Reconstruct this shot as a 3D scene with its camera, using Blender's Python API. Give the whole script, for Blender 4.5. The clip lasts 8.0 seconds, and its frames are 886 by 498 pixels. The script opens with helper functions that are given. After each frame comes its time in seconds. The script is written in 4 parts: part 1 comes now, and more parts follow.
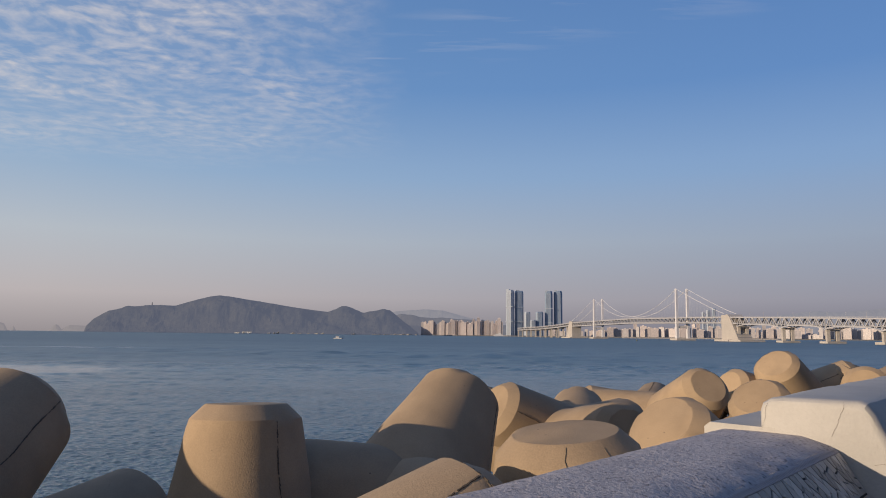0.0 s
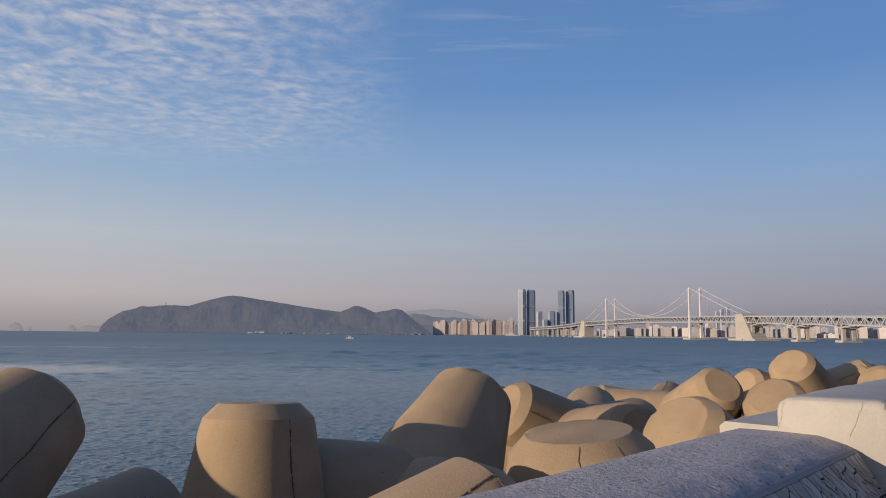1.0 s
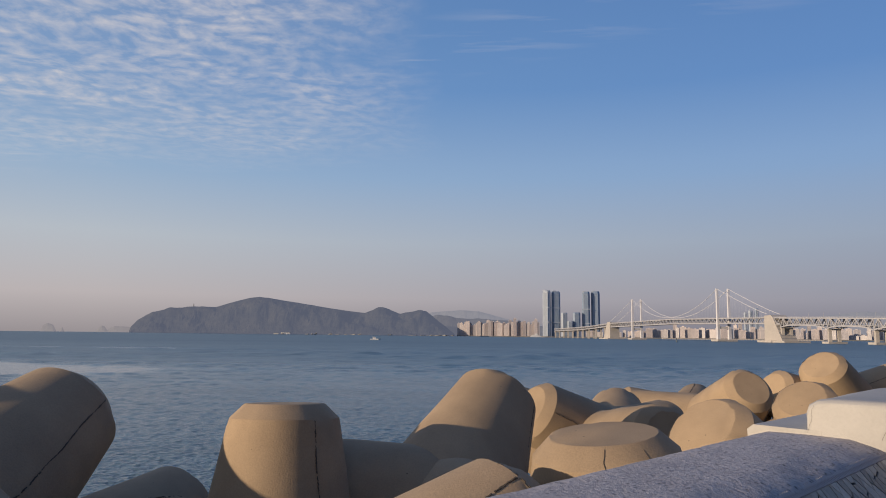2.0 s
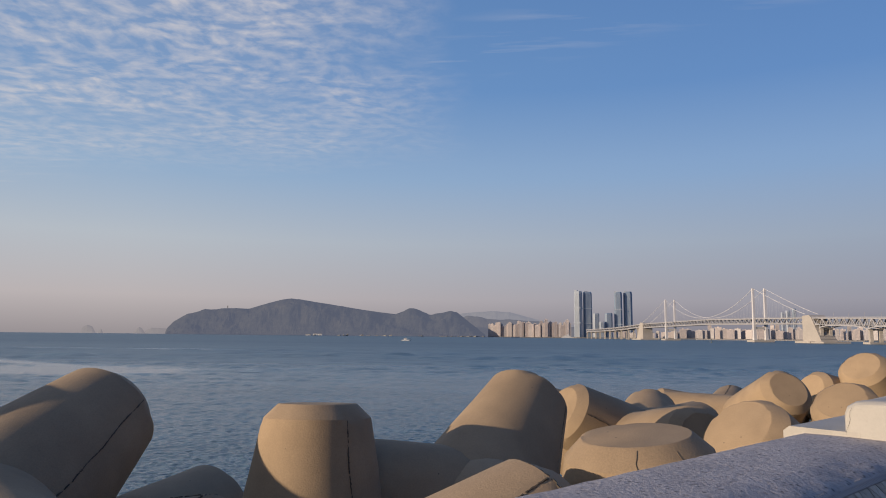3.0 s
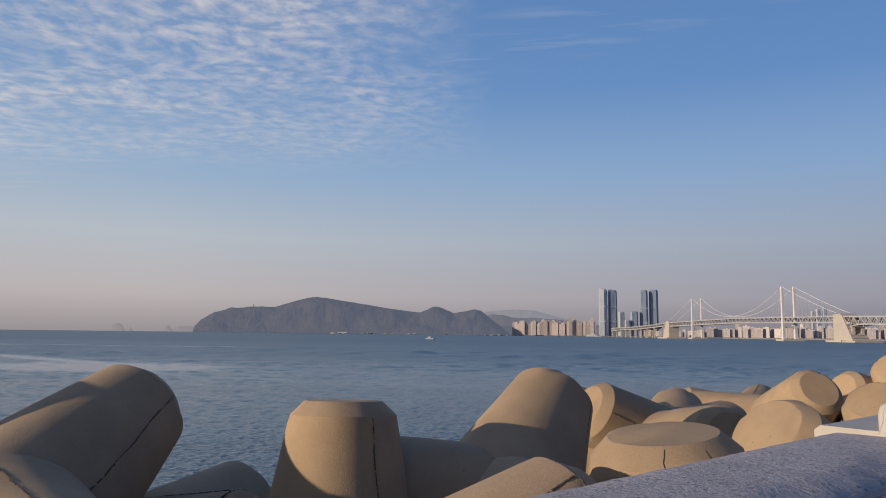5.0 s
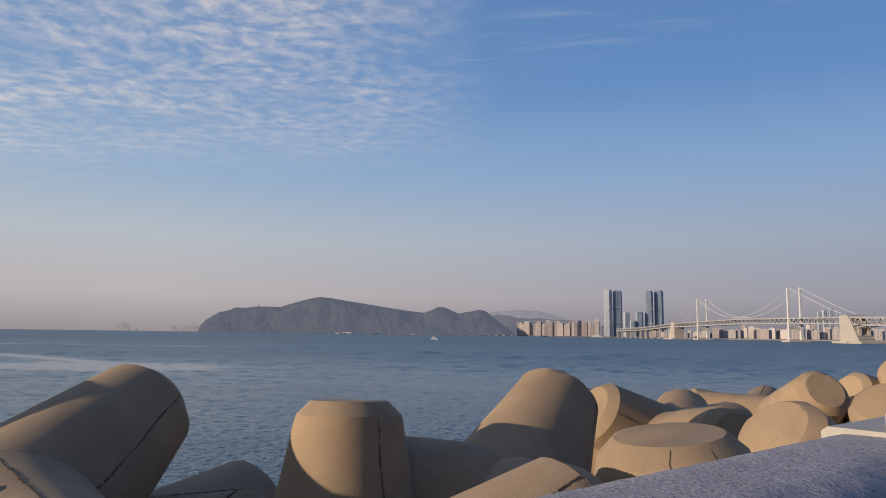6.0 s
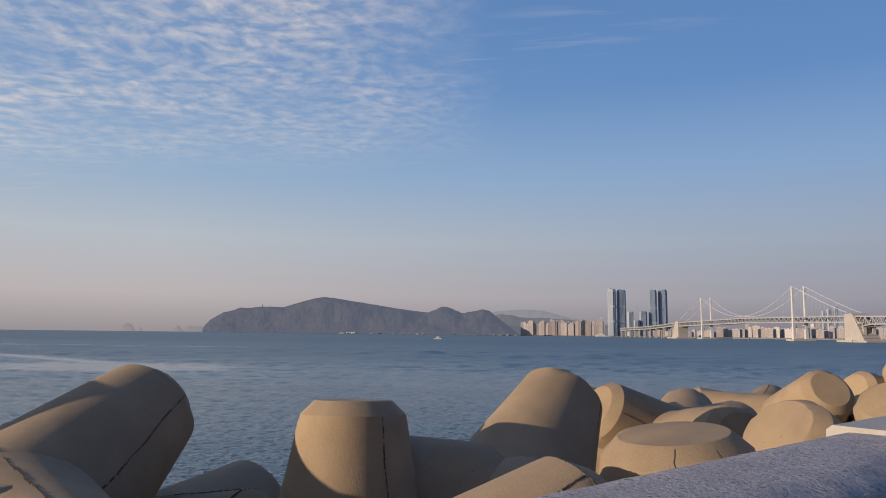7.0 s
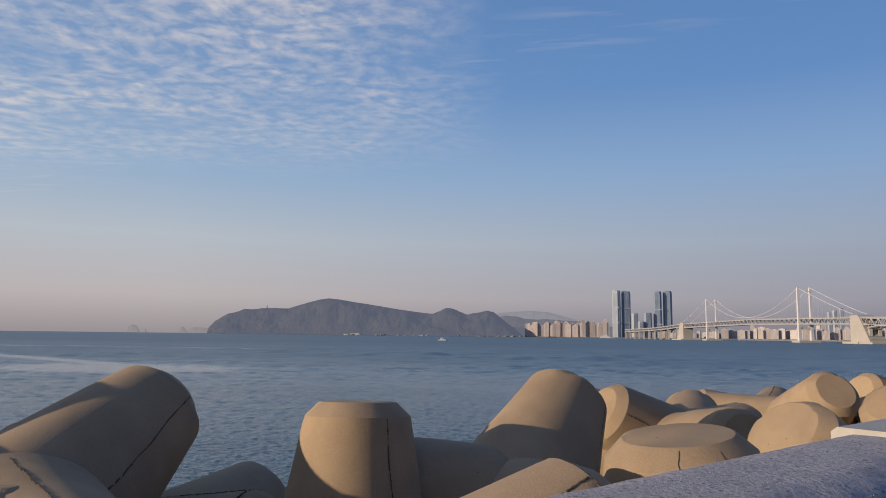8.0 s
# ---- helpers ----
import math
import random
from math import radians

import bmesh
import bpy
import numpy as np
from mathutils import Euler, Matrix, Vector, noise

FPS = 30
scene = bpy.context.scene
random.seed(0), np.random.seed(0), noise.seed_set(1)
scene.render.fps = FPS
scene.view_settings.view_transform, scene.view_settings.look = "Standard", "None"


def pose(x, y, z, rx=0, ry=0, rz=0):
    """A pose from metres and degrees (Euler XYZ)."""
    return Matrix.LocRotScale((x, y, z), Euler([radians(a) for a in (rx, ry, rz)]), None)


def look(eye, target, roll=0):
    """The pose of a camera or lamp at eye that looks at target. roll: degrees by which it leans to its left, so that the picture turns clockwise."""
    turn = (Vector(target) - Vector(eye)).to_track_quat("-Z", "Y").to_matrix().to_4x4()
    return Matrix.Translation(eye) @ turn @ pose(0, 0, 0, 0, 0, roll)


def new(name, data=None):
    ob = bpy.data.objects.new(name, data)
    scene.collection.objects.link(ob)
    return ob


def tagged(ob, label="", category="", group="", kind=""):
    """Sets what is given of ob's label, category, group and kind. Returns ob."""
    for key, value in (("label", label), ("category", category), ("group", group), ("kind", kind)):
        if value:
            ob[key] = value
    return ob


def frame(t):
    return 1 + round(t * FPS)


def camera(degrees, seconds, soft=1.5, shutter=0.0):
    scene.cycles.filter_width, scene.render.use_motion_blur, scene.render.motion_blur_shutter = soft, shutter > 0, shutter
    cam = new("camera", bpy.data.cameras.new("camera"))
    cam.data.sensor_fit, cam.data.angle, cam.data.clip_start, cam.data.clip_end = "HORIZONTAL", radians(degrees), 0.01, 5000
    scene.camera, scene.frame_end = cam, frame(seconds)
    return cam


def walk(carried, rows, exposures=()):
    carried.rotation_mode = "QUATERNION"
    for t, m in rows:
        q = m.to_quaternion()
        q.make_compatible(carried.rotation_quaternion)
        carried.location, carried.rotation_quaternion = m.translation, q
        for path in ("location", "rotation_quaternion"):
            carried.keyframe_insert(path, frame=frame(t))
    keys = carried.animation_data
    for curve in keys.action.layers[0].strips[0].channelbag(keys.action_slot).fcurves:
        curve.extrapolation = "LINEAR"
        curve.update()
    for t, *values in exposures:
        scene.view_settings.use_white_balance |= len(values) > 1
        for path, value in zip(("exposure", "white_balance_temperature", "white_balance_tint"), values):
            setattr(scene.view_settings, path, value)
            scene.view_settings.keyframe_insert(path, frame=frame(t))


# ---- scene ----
cam = camera(65.3, 8.0, soft=1.0)
# seconds, x, y, z, yaw, pitch, roll to the left
ROWS = [
    (0.0, 0.0000, 0.0000, 8.0000, 0.000, 7.018, 0.635),
    (0.5, -0.0016, 0.0030, 7.9962, 0.448, 6.991, 0.654),
    (1.0, -0.0020, 0.0158, 7.9960, 0.967, 6.978, 0.545),
    (1.5, -0.0006, 0.0140, 7.9971, 1.844, 7.012, 0.605),
    (3.0, 0.0062, -0.0114, 7.9950, 5.507, 7.114, 0.559),
    (3.5, 0.0038, -0.0223, 7.9923, 6.531, 7.016, 0.570),
    (4.0, -0.0021, -0.0273, 7.9915, 6.936, 7.020, 0.659),
    (4.5, -0.0012, -0.0215, 7.9906, 7.238, 6.962, 0.565),
    (6.0, -0.0084, -0.0301, 7.9890, 7.886, 6.982, 0.761),
    (6.5, -0.0128, -0.0400, 7.9892, 8.115, 7.001, 0.509),
    (7.0, -0.0099, -0.0322, 7.9870, 8.171, 6.954, 0.634),
    (7.5, -0.0084, -0.0401, 7.9884, 8.289, 7.009, 0.598),
    (8.0, -0.0081, -0.0430, 7.9885, 8.530, 7.062, 0.655),
]
walk(cam, [(t, pose(x, y, z, 90 + p, 0, yaw) @ pose(0, 0, 0, 0, 0, r)) for t, x, y, z, yaw, p, r in ROWS])

# ---- light: low warm sun behind and to the left, clear sky with a veil of cloud ----
SUN_AZ, SUN_EL = 116.5, 10.4     # degrees left of +y, degrees up
sun_way = Vector((-math.sin(radians(SUN_AZ)) * math.cos(radians(SUN_EL)), math.cos(radians(SUN_AZ)) * math.cos(radians(SUN_EL)), math.sin(radians(SUN_EL))))
sun = new("sun", bpy.data.lights.new("sun", "SUN"))
sun.data.energy, sun.data.angle, sun.data.color = 4.9, radians(0.7), (1.0, 0.80, 0.58)
sun.matrix_world = look((0, 0, 60), Vector((0, 0, 60)) - sun_way)


class Nodes:
    """Short-hand for building a node tree."""
    def __init__(self, tree):
        self.t = tree
        tree.nodes.clear()

    def n(self, kind, operation=""):
        node = self.t.nodes.new(kind)
        if operation:
            node.operation = operation
        return node

    def link(self, a, b):
        self.t.links.new(a, b)

    def put(self, socket, v):
        if isinstance(v, bpy.types.NodeSocket):
            self.link(v, socket)
        else:
            socket.default_value = v

    def math(self, op, a, b=0.0, c=0.0, clamp=False):
        m = self.n("ShaderNodeMath", op)
        m.use_clamp = clamp
        for i, v in enumerate((a, b, c)):
            self.put(m.inputs[i], v)
        return m.outputs[0]

    def mix(self, fac, a, b, blend="MIX"):
        m = self.n("ShaderNodeMix")
        m.data_type, m.blend_type = "RGBA", blend
        self.put(m.inputs[0], fac)
        for i, v in ((6, a), (7, b)):
            if not isinstance(v, bpy.types.NodeSocket) and len(v) == 3:
                v = (*v, 1)
            self.put(m.inputs[i], v)
        return m.outputs[2]

    def ramp(self, fac, stops):
        r = self.n("ShaderNodeValToRGB")
        el = r.color_ramp.elements
        while len(el) < len(stops):
            el.new(0.5)
        for e, (p, c) in zip(el, stops):
            e.position = p
            e.color = (*c, 1) if not isinstance(c, float) else (c, c, c, 1)
        self.put(r.inputs[0], fac)
        return r.outputs[0]

    def noise(self, vec, scale, detail=4, rough=0.55, distort=0.0):
        x = self.n("ShaderNodeTexNoise")
        self.put(x.inputs["Vector"], vec)
        x.inputs["Scale"].default_value, x.inputs["Detail"].default_value = scale, detail
        x.inputs["Roughness"].default_value, x.inputs["Distortion"].default_value = rough, distort
        return x.outputs[0]

    def mapped(self, vec, scale=(1, 1, 1), loc=(0, 0, 0), rot=(0, 0, 0)):
        m = self.n("ShaderNodeMapping")
        self.put(m.inputs[0], vec)
        m.inputs[1].default_value, m.inputs[2].default_value, m.inputs[3].default_value = loc, [radians(a) for a in rot], scale
        return m.outputs[0]


world = bpy.data.worlds.new("sky")
scene.world = world
world.use_nodes = True
W = Nodes(world.node_tree)
coord = W.n("ShaderNodeTexCoord").outputs["Generated"]
sep = W.n("ShaderNodeSeparateXYZ")
W.link(coord, sep.inputs[0])
nish = W.n("ShaderNodeTexSky")
nish.sky_type, nish.sun_disc = "NISHITA", False
nish.sun_elevation, nish.sun_rotation = radians(SUN_EL), radians(-SUN_AZ)
nish.air_density, nish.dust_density, nish.ozone_density = 1.0, 2.0, 1.5
up = W.math("MAXIMUM", sep.outputs[2], 0.0)
# haze near the horizon, deeper blue above; the side away from the sun is bluer
haze = W.ramp(up, [(0.0, (0.35, 0.325, 0.35)), (0.05, (0.53, 0.495, 0.52)), (0.13, (0.495, 0.555, 0.635)), (0.22, (0.32, 0.47, 0.68)), (0.34, (0.165, 0.325, 0.61)), (0.6, (0.10, 0.22, 0.48)), (1.0, (0.07, 0.16, 0.38))])
warm = W.mix(1.0, haze, W.mix(W.math("MULTIPLY_ADD", sep.outputs[0], 0.9, 0.45, clamp=True), (0.98, 0.95, 0.92), W.ramp(up, [(0.0, (0.53, 0.56, 0.67)), (0.12, (0.60, 0.64, 0.74)), (0.24, (0.74, 0.80, 0.91))])), "MULTIPLY")
nsky = W.mix(1.0, nish.outputs[0], (0.08, 0.08, 0.08), "MULTIPLY")
clear = W.mix(0.08, warm, nsky)
# clouds on a high flat layer
inv = W.math("DIVIDE", 1.0, W.math("MAXIMUM", sep.outputs[2], 0.03))
flat = W.n("ShaderNodeVectorMath", operation="SCALE")
W.link(coord, flat.inputs[0])
W.link(inv, flat.inputs["Scale"])
layer = W.mapped(flat.outputs[0], (1, 1, 0))
sep2 = W.n("ShaderNodeSeparateXYZ")
W.link(layer, sep2.inputs[0])
warpn = W.n("ShaderNodeTexNoise")
W.link(layer, warpn.inputs["Vector"])
warpn.inputs["Scale"].default_value, warpn.inputs["Detail"].default_value = 2.2, 2
wv = W.n("ShaderNodeVectorMath", operation="MULTIPLY_ADD")
W.link(warpn.outputs["Color"], wv.inputs[0])
wv.inputs[1].default_value = (0.22, 0.22, 0)
W.link(layer, wv.inputs[2])
puff = W.noise(W.mapped(wv.outputs[0], (3.1, 4.0, 1), rot=(0, 0, -18)), 3.4, 4, 0.5)
fine = W.noise(W.mapped(wv.outputs[0], (11.0, 8.0, 1), rot=(0, 0, 20)), 1.5, 5, 0.6)
veil = W.noise(layer, 1.3, 3, 0.5)
patch = W.ramp(W.noise(layer, 1.9, 3, 0.5), [(0.34, 0.35), (0.60, 1.0)])
cells = W.ramp(W.math("MULTIPLY_ADD", fine, 0.33, W.math("MULTIPLY", puff, 0.67)), [(0.41, 0.0), (0.65, 1.0)])
# the field ends along a line on the right and towards the horizon
edge_x = W.math("SUBTRACT", W.math("MULTIPLY_ADD", veil, 0.5, -0.36), W.math("MULTIPLY_ADD", sep2.outputs[1], 0.05, sep2.outputs[0]))
mask_x = W.math("SMOOTH_MIN", W.math("MULTIPLY", W.math("ADD", edge_x, 0.08), 1.7, clamp=True), 1.0, 0.1)
mask_y = W.math("SUBTRACT", 1.0, W.math("MULTIPLY", W.math("SUBTRACT", W.math("MULTIPLY_ADD", veil, 1.2, sep2.outputs[1]), 3.1), 0.62), clamp=True)
mask = W.math("MULTIPLY", mask_x, mask_y, clamp=True)
wisp_m = W.math("MULTIPLY", W.math("SUBTRACT", 1.0, W.math("MULTIPLY", W.math("ABSOLUTE", W.math("SUBTRACT", W.math("MULTIPLY_ADD", sep2.outputs[0], 0.55, sep2.outputs[1]), 2.28)), 3.2), clamp=True), W.ramp(W.noise(W.mapped(layer, (1.3, 7.0, 1), rot=(0, 0, 32)), 1.6, 4, 0.55), [(0.52, 0.0), (0.72, 0.5)]))
cover = W.math("MULTIPLY", mask, W.math("MULTIPLY_ADD", W.math("MULTIPLY", cells, patch), 0.72, W.math("MULTIPLY", patch, 0.16)))
cover = W.math("MAXIMUM", cover, W.math("MULTIPLY", wisp_m, 0.5))
cloudy = W.mix(cover, clear, (0.66, 0.62, 0.62))
bg = W.n("ShaderNodeBackground")
W.link(cloudy, bg.inputs[0])
bg.inputs[1].default_value = 1.0
wout = W.n("ShaderNodeOutputWorld")
W.link(bg.outputs[0], wout.inputs[0])


# ---- materials ----
def material(name):
    m = bpy.data.materials.new(name)
    m.use_nodes = True
    N = Nodes(m.node_tree)
    b = N.n("ShaderNodeBsdfPrincipled")
    o = N.n("ShaderNodeOutputMaterial")
    N.link(b.outputs[0], o.inputs[0])
    return m, N, b


def surface(name, base, dark, rough=0.85, scale=3.0, grain=60.0, bump=0.25, metal=0.0, vary=0.0, spots=0.0, dist=0.01, soft=0.5, pits=4.5):
    """A mottled surface: two tones, fine grain, relief, and a per-object shift of tone."""
    m, N, b = material(name)
    pos = N.n("ShaderNodeTexCoord").outputs["Object"]
    big = N.noise(pos, scale, 5, 0.6)
    small = N.noise(pos, grain, 4, 0.65)
    col = N.mix(N.ramp(big, [(0.3, 0.0), (0.7, 1.0)]), dark, base)
    col = N.mix(soft, col, N.ramp(small, [(0.25, 0.55), (0.6, 1.0), (0.8, 1.12)]), "MULTIPLY")
    if spots:
        v = N.n("ShaderNodeTexVoronoi")
        N.link(pos, v.inputs["Vector"])
        v.inputs["Scale"].default_value = pits
        near, far = (0.025, 0.045) if pits < 10 else (0.16, 0.42)
        pit = N.ramp(v.outputs["Distance"], [(near, 1.0), (far, 0.0)])
        if pits > 10:
            pit = N.math("MULTIPLY", pit, N.ramp(N.noise(pos, 16, 3, 0.6), [(0.42, 0.0), (0.58, 1.0)]))
        col = N.mix(N.math("MULTIPLY", pit, spots), col, [c * 0.3 for c in dark])
    if vary:
        r = N.n("ShaderNodeObjectInfo").outputs["Random"]
        col = N.mix(1.0, col, N.ramp(r, [(0.0, 1.0 - vary), (1.0, 1.0 + vary * 0.5)]), "MULTIPLY")
    N.link(col, b.inputs["Base Color"])
    b.inputs["Roughness"].default_value, b.inputs["Metallic"].default_value = rough, metal
    bp = N.n("ShaderNodeBump")
    bp.inputs["Strength"].default_value, bp.inputs["Distance"].default_value = bump, dist
    N.link(N.math("MULTIPLY_ADD", big, 0.5, small), bp.inputs["Height"])
    N.link(bp.outputs[0], b.inputs["Normal"])
    return m


concrete = surface("cast_concrete", (0.375, 0.268, 0.165), (0.275, 0.195, 0.12), 0.85, 1.7, 70, 0.35, vary=0.14, spots=0.8, soft=0.38)
seam_mat = surface("crumbled_seam", (0.13, 0.10, 0.075), (0.05, 0.04, 0.03), 0.95, 9, 40, 0.6)
coping_mat = surface("exposed_aggregate", (0.47, 0.425, 0.42), (0.36, 0.325, 0.325), 0.75, 4, 45, 0.6, dist=0.012, soft=0.8, spots=0.95, pits=42.0)
white_mat = surface("white_painted_plaster", (0.44, 0.41, 0.37), (0.37, 0.345, 0.31), 0.7, 2.5, 60, 0.25, soft=0.15)
shard_mat = surface("mosaic_stone", (0.50, 0.46, 0.41), (0.38, 0.35, 0.32), 0.5, 6, 70, 0.3, vary=0.4)
grout_mat = surface("dark_grout", (0.05, 0.047, 0.045), (0.03, 0.03, 0.03), 0.95, 8, 80, 0.4)
paving_mat = surface("paving_concrete", (0.33, 0.31, 0.29), (0.27, 0.255, 0.24), 0.9, 2, 50, 0.3)
rubble_mat = surface("wet_rubble", (0.10, 0.09, 0.075), (0.05, 0.045, 0.04), 0.9, 1.5, 8, 1.0, dist=0.2)
bridge_mat = surface("white_bridge_paint", (0.60, 0.58, 0.59), (0.54, 0.525, 0.535), 0.6, 0.05, 0.6, 0.1)
pier_mat = surface("bridge_concrete", (0.42, 0.38, 0.345), (0.36, 0.33, 0.30), 0.85, 0.06, 0.5, 0.1)
truss_mat = surface("grey_truss_paint", (0.38, 0.37, 0.385), (0.33, 0.325, 0.34), 0.6, 0.05, 0.6, 0.1)
deck_mat = surface("deck_underside", (0.27, 0.27, 0.29), (0.23, 0.23, 0.25), 0.8, 0.05, 0.5, 0.1)
glass_blue = surface("tower_glass", (0.21, 0.265, 0.35), (0.17, 0.225, 0.31), 0.35, 0.02, 0.4, 0.05)
tower_pale = surface("tower_cladding", (0.33, 0.37, 0.43), (0.29, 0.33, 0.39), 0.6, 0.02, 0.4, 0.05)
# city walls and windows: distance haze is put into these paler base colours
flat_wall = surface("apartment_render", (0.60, 0.51, 0.475), (0.52, 0.45, 0.425), 0.85, 0.03, 0.4, 0.05, vary=0.22)
flat_wall_b = surface("apartment_render_grey", (0.52, 0.47, 0.46), (0.46, 0.42, 0.415), 0.85, 0.03, 0.4, 0.05, vary=0.22)
window_hazed = surface("hazed_window_glass", (0.33, 0.31, 0.32), (0.28, 0.265, 0.28), 0.4, 0.03, 0.4, 0.05)
land_mat = surface("shore_fill", (0.24, 0.22, 0.20), (0.17, 0.165, 0.155), 0.95, 0.01, 0.08, 0.2)
boat_white = surface("boat_hull_paint", (0.72, 0.70, 0.66), (0.6, 0.58, 0.55), 0.5, 0.4, 4, 0.1)
buoy_mat = surface("buoy_paint", (0.10, 0.12, 0.12), (0.06, 0.07, 0.07), 0.5, 0.8, 4, 0.1)


def hill_material(name, base, dark, haze_glow, amount):
    """Wooded slopes of the distant backdrop; their emission stands in for kilometres of bright air."""
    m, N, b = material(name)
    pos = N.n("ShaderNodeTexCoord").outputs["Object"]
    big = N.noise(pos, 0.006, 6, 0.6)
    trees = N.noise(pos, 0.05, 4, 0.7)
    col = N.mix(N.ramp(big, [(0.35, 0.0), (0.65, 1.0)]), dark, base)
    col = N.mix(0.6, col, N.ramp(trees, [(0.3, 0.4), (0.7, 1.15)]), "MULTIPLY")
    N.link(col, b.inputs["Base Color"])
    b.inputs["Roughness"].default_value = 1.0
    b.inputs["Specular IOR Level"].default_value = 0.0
    b.inputs["Emission Color"].default_value = (*haze_glow, 1)
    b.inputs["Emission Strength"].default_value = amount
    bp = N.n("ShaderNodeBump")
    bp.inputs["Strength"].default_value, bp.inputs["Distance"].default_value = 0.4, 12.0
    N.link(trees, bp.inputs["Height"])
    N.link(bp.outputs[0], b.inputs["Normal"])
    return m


# the bluish emission colour of each hill material paints its haze
hill_mat = hill_material("hazy_wooded_island", (0.05, 0.048, 0.038), (0.03, 0.032, 0.03), (0.092, 0.102, 0.142), 1.0)
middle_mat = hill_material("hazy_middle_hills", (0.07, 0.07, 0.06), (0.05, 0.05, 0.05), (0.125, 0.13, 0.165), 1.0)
# dark surface of the added slope that holds back skylight
sky_blocker_mat = surface("sky_blocker_dark", (0.05, 0.05, 0.03), (0.03, 0.032, 0.02), 1.0, 0.2, 2.0, 1.0, dist=0.5)
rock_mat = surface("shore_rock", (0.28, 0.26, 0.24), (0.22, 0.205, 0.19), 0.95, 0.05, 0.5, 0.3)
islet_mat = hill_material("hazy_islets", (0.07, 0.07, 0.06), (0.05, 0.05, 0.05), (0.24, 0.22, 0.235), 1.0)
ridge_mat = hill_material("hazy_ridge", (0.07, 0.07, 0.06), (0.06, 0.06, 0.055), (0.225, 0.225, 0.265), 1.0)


def sea_material():
    m, N, b = material("sea_water")
    pos = N.n("ShaderNodeTexCoord").outputs["Object"]
    b.inputs["IOR"].default_value = 1.33
    patches = N.noise(N.mapped(pos, (0.25, 1.0, 1)), 0.012, 4, 0.55)
    col = N.mix(N.ramp(patches, [(0.35, 0.0), (0.65, 1.0)]), (0.074, 0.122, 0.148), (0.093, 0.146, 0.174))
    # light and dark of far waves painted in as streaks of colour
    ripple_shading = N.noise(N.mapped(pos, (0.3, 1.0, 1)), 0.16, 5, 0.65)
    col = N.mix(0.8, col, N.ramp(ripple_shading, [(0.35, 0.72), (0.65, 1.22)]), "MULTIPLY")
    base_col = col
    # a calm slick off the left bank: smoother, its sheen partly painted as lighter colour
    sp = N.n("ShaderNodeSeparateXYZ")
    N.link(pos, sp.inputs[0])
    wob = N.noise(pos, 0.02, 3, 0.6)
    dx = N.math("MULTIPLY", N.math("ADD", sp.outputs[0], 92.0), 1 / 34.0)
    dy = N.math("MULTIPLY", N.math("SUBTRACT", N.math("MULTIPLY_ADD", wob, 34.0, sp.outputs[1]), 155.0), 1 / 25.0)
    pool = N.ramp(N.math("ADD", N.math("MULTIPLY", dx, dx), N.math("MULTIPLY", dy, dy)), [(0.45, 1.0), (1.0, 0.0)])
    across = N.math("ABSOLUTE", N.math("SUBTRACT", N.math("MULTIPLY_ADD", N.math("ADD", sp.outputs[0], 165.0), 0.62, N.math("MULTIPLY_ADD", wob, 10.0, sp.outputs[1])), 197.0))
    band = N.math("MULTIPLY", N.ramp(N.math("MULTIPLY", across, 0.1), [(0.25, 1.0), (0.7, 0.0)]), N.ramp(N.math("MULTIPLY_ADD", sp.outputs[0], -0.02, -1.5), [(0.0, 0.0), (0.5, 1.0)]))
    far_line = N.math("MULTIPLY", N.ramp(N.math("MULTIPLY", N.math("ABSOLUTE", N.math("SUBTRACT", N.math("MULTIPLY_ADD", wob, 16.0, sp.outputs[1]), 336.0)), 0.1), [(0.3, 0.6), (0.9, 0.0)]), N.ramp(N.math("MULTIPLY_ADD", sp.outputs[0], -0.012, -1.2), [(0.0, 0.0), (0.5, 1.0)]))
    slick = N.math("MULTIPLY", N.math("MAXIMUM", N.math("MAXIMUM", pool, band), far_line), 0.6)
    calm = N.ramp(N.math("MULTIPLY", sp.outputs[1], 1 / 600.0), [(0.05, 0.06), (0.17, 0.16), (0.35, 0.32), (1.0, 0.42)])
    N.link(N.math("MULTIPLY", calm, N.math("MULTIPLY_ADD", slick, -0.8, 1.0)), b.inputs["Roughness"])
    swell = N.noise(N.mapped(pos, (0.55, 1.0, 1), rot=(0, 0, 12)), 1.1, 3, 0.55, 0.4)
    chop = N.noise(N.mapped(pos, (0.6, 1.0, 1), rot=(0, 0, -14)), 4.2, 4, 0.62, 0.5)
    streak = N.ramp(N.noise(N.mapped(pos, (0.12, 1.0, 1)), 0.02, 3, 0.6), [(0.3, 0.45), (0.7, 1.0)])
    h = N.math("MULTIPLY_ADD", chop, 1.0, N.math("MULTIPLY", swell, 0.35))
    roll = N.noise(N.mapped(pos, (0.22, 1.0, 1), rot=(0, 0, 6)), 0.05, 4, 0.6)
    mid = N.noise(N.mapped(pos, (0.35, 1.0, 1), rot=(0, 0, -5)), 0.17, 3, 0.6)
    away = N.ramp(N.math("MULTIPLY", sp.outputs[1], 1 / 600.0), [(0.07, 0.05), (0.25, 0.35), (0.7, 1.0)])
    h = N.math("MULTIPLY_ADD", N.math("MULTIPLY", mid, away), 5.0, N.math("MULTIPLY_ADD", N.math("MULTIPLY", roll, away), 7.0, h))
    # slick mixed towards a paler base colour, imitating part of its reflected sky
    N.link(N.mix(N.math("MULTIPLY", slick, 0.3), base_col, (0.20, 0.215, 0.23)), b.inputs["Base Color"])
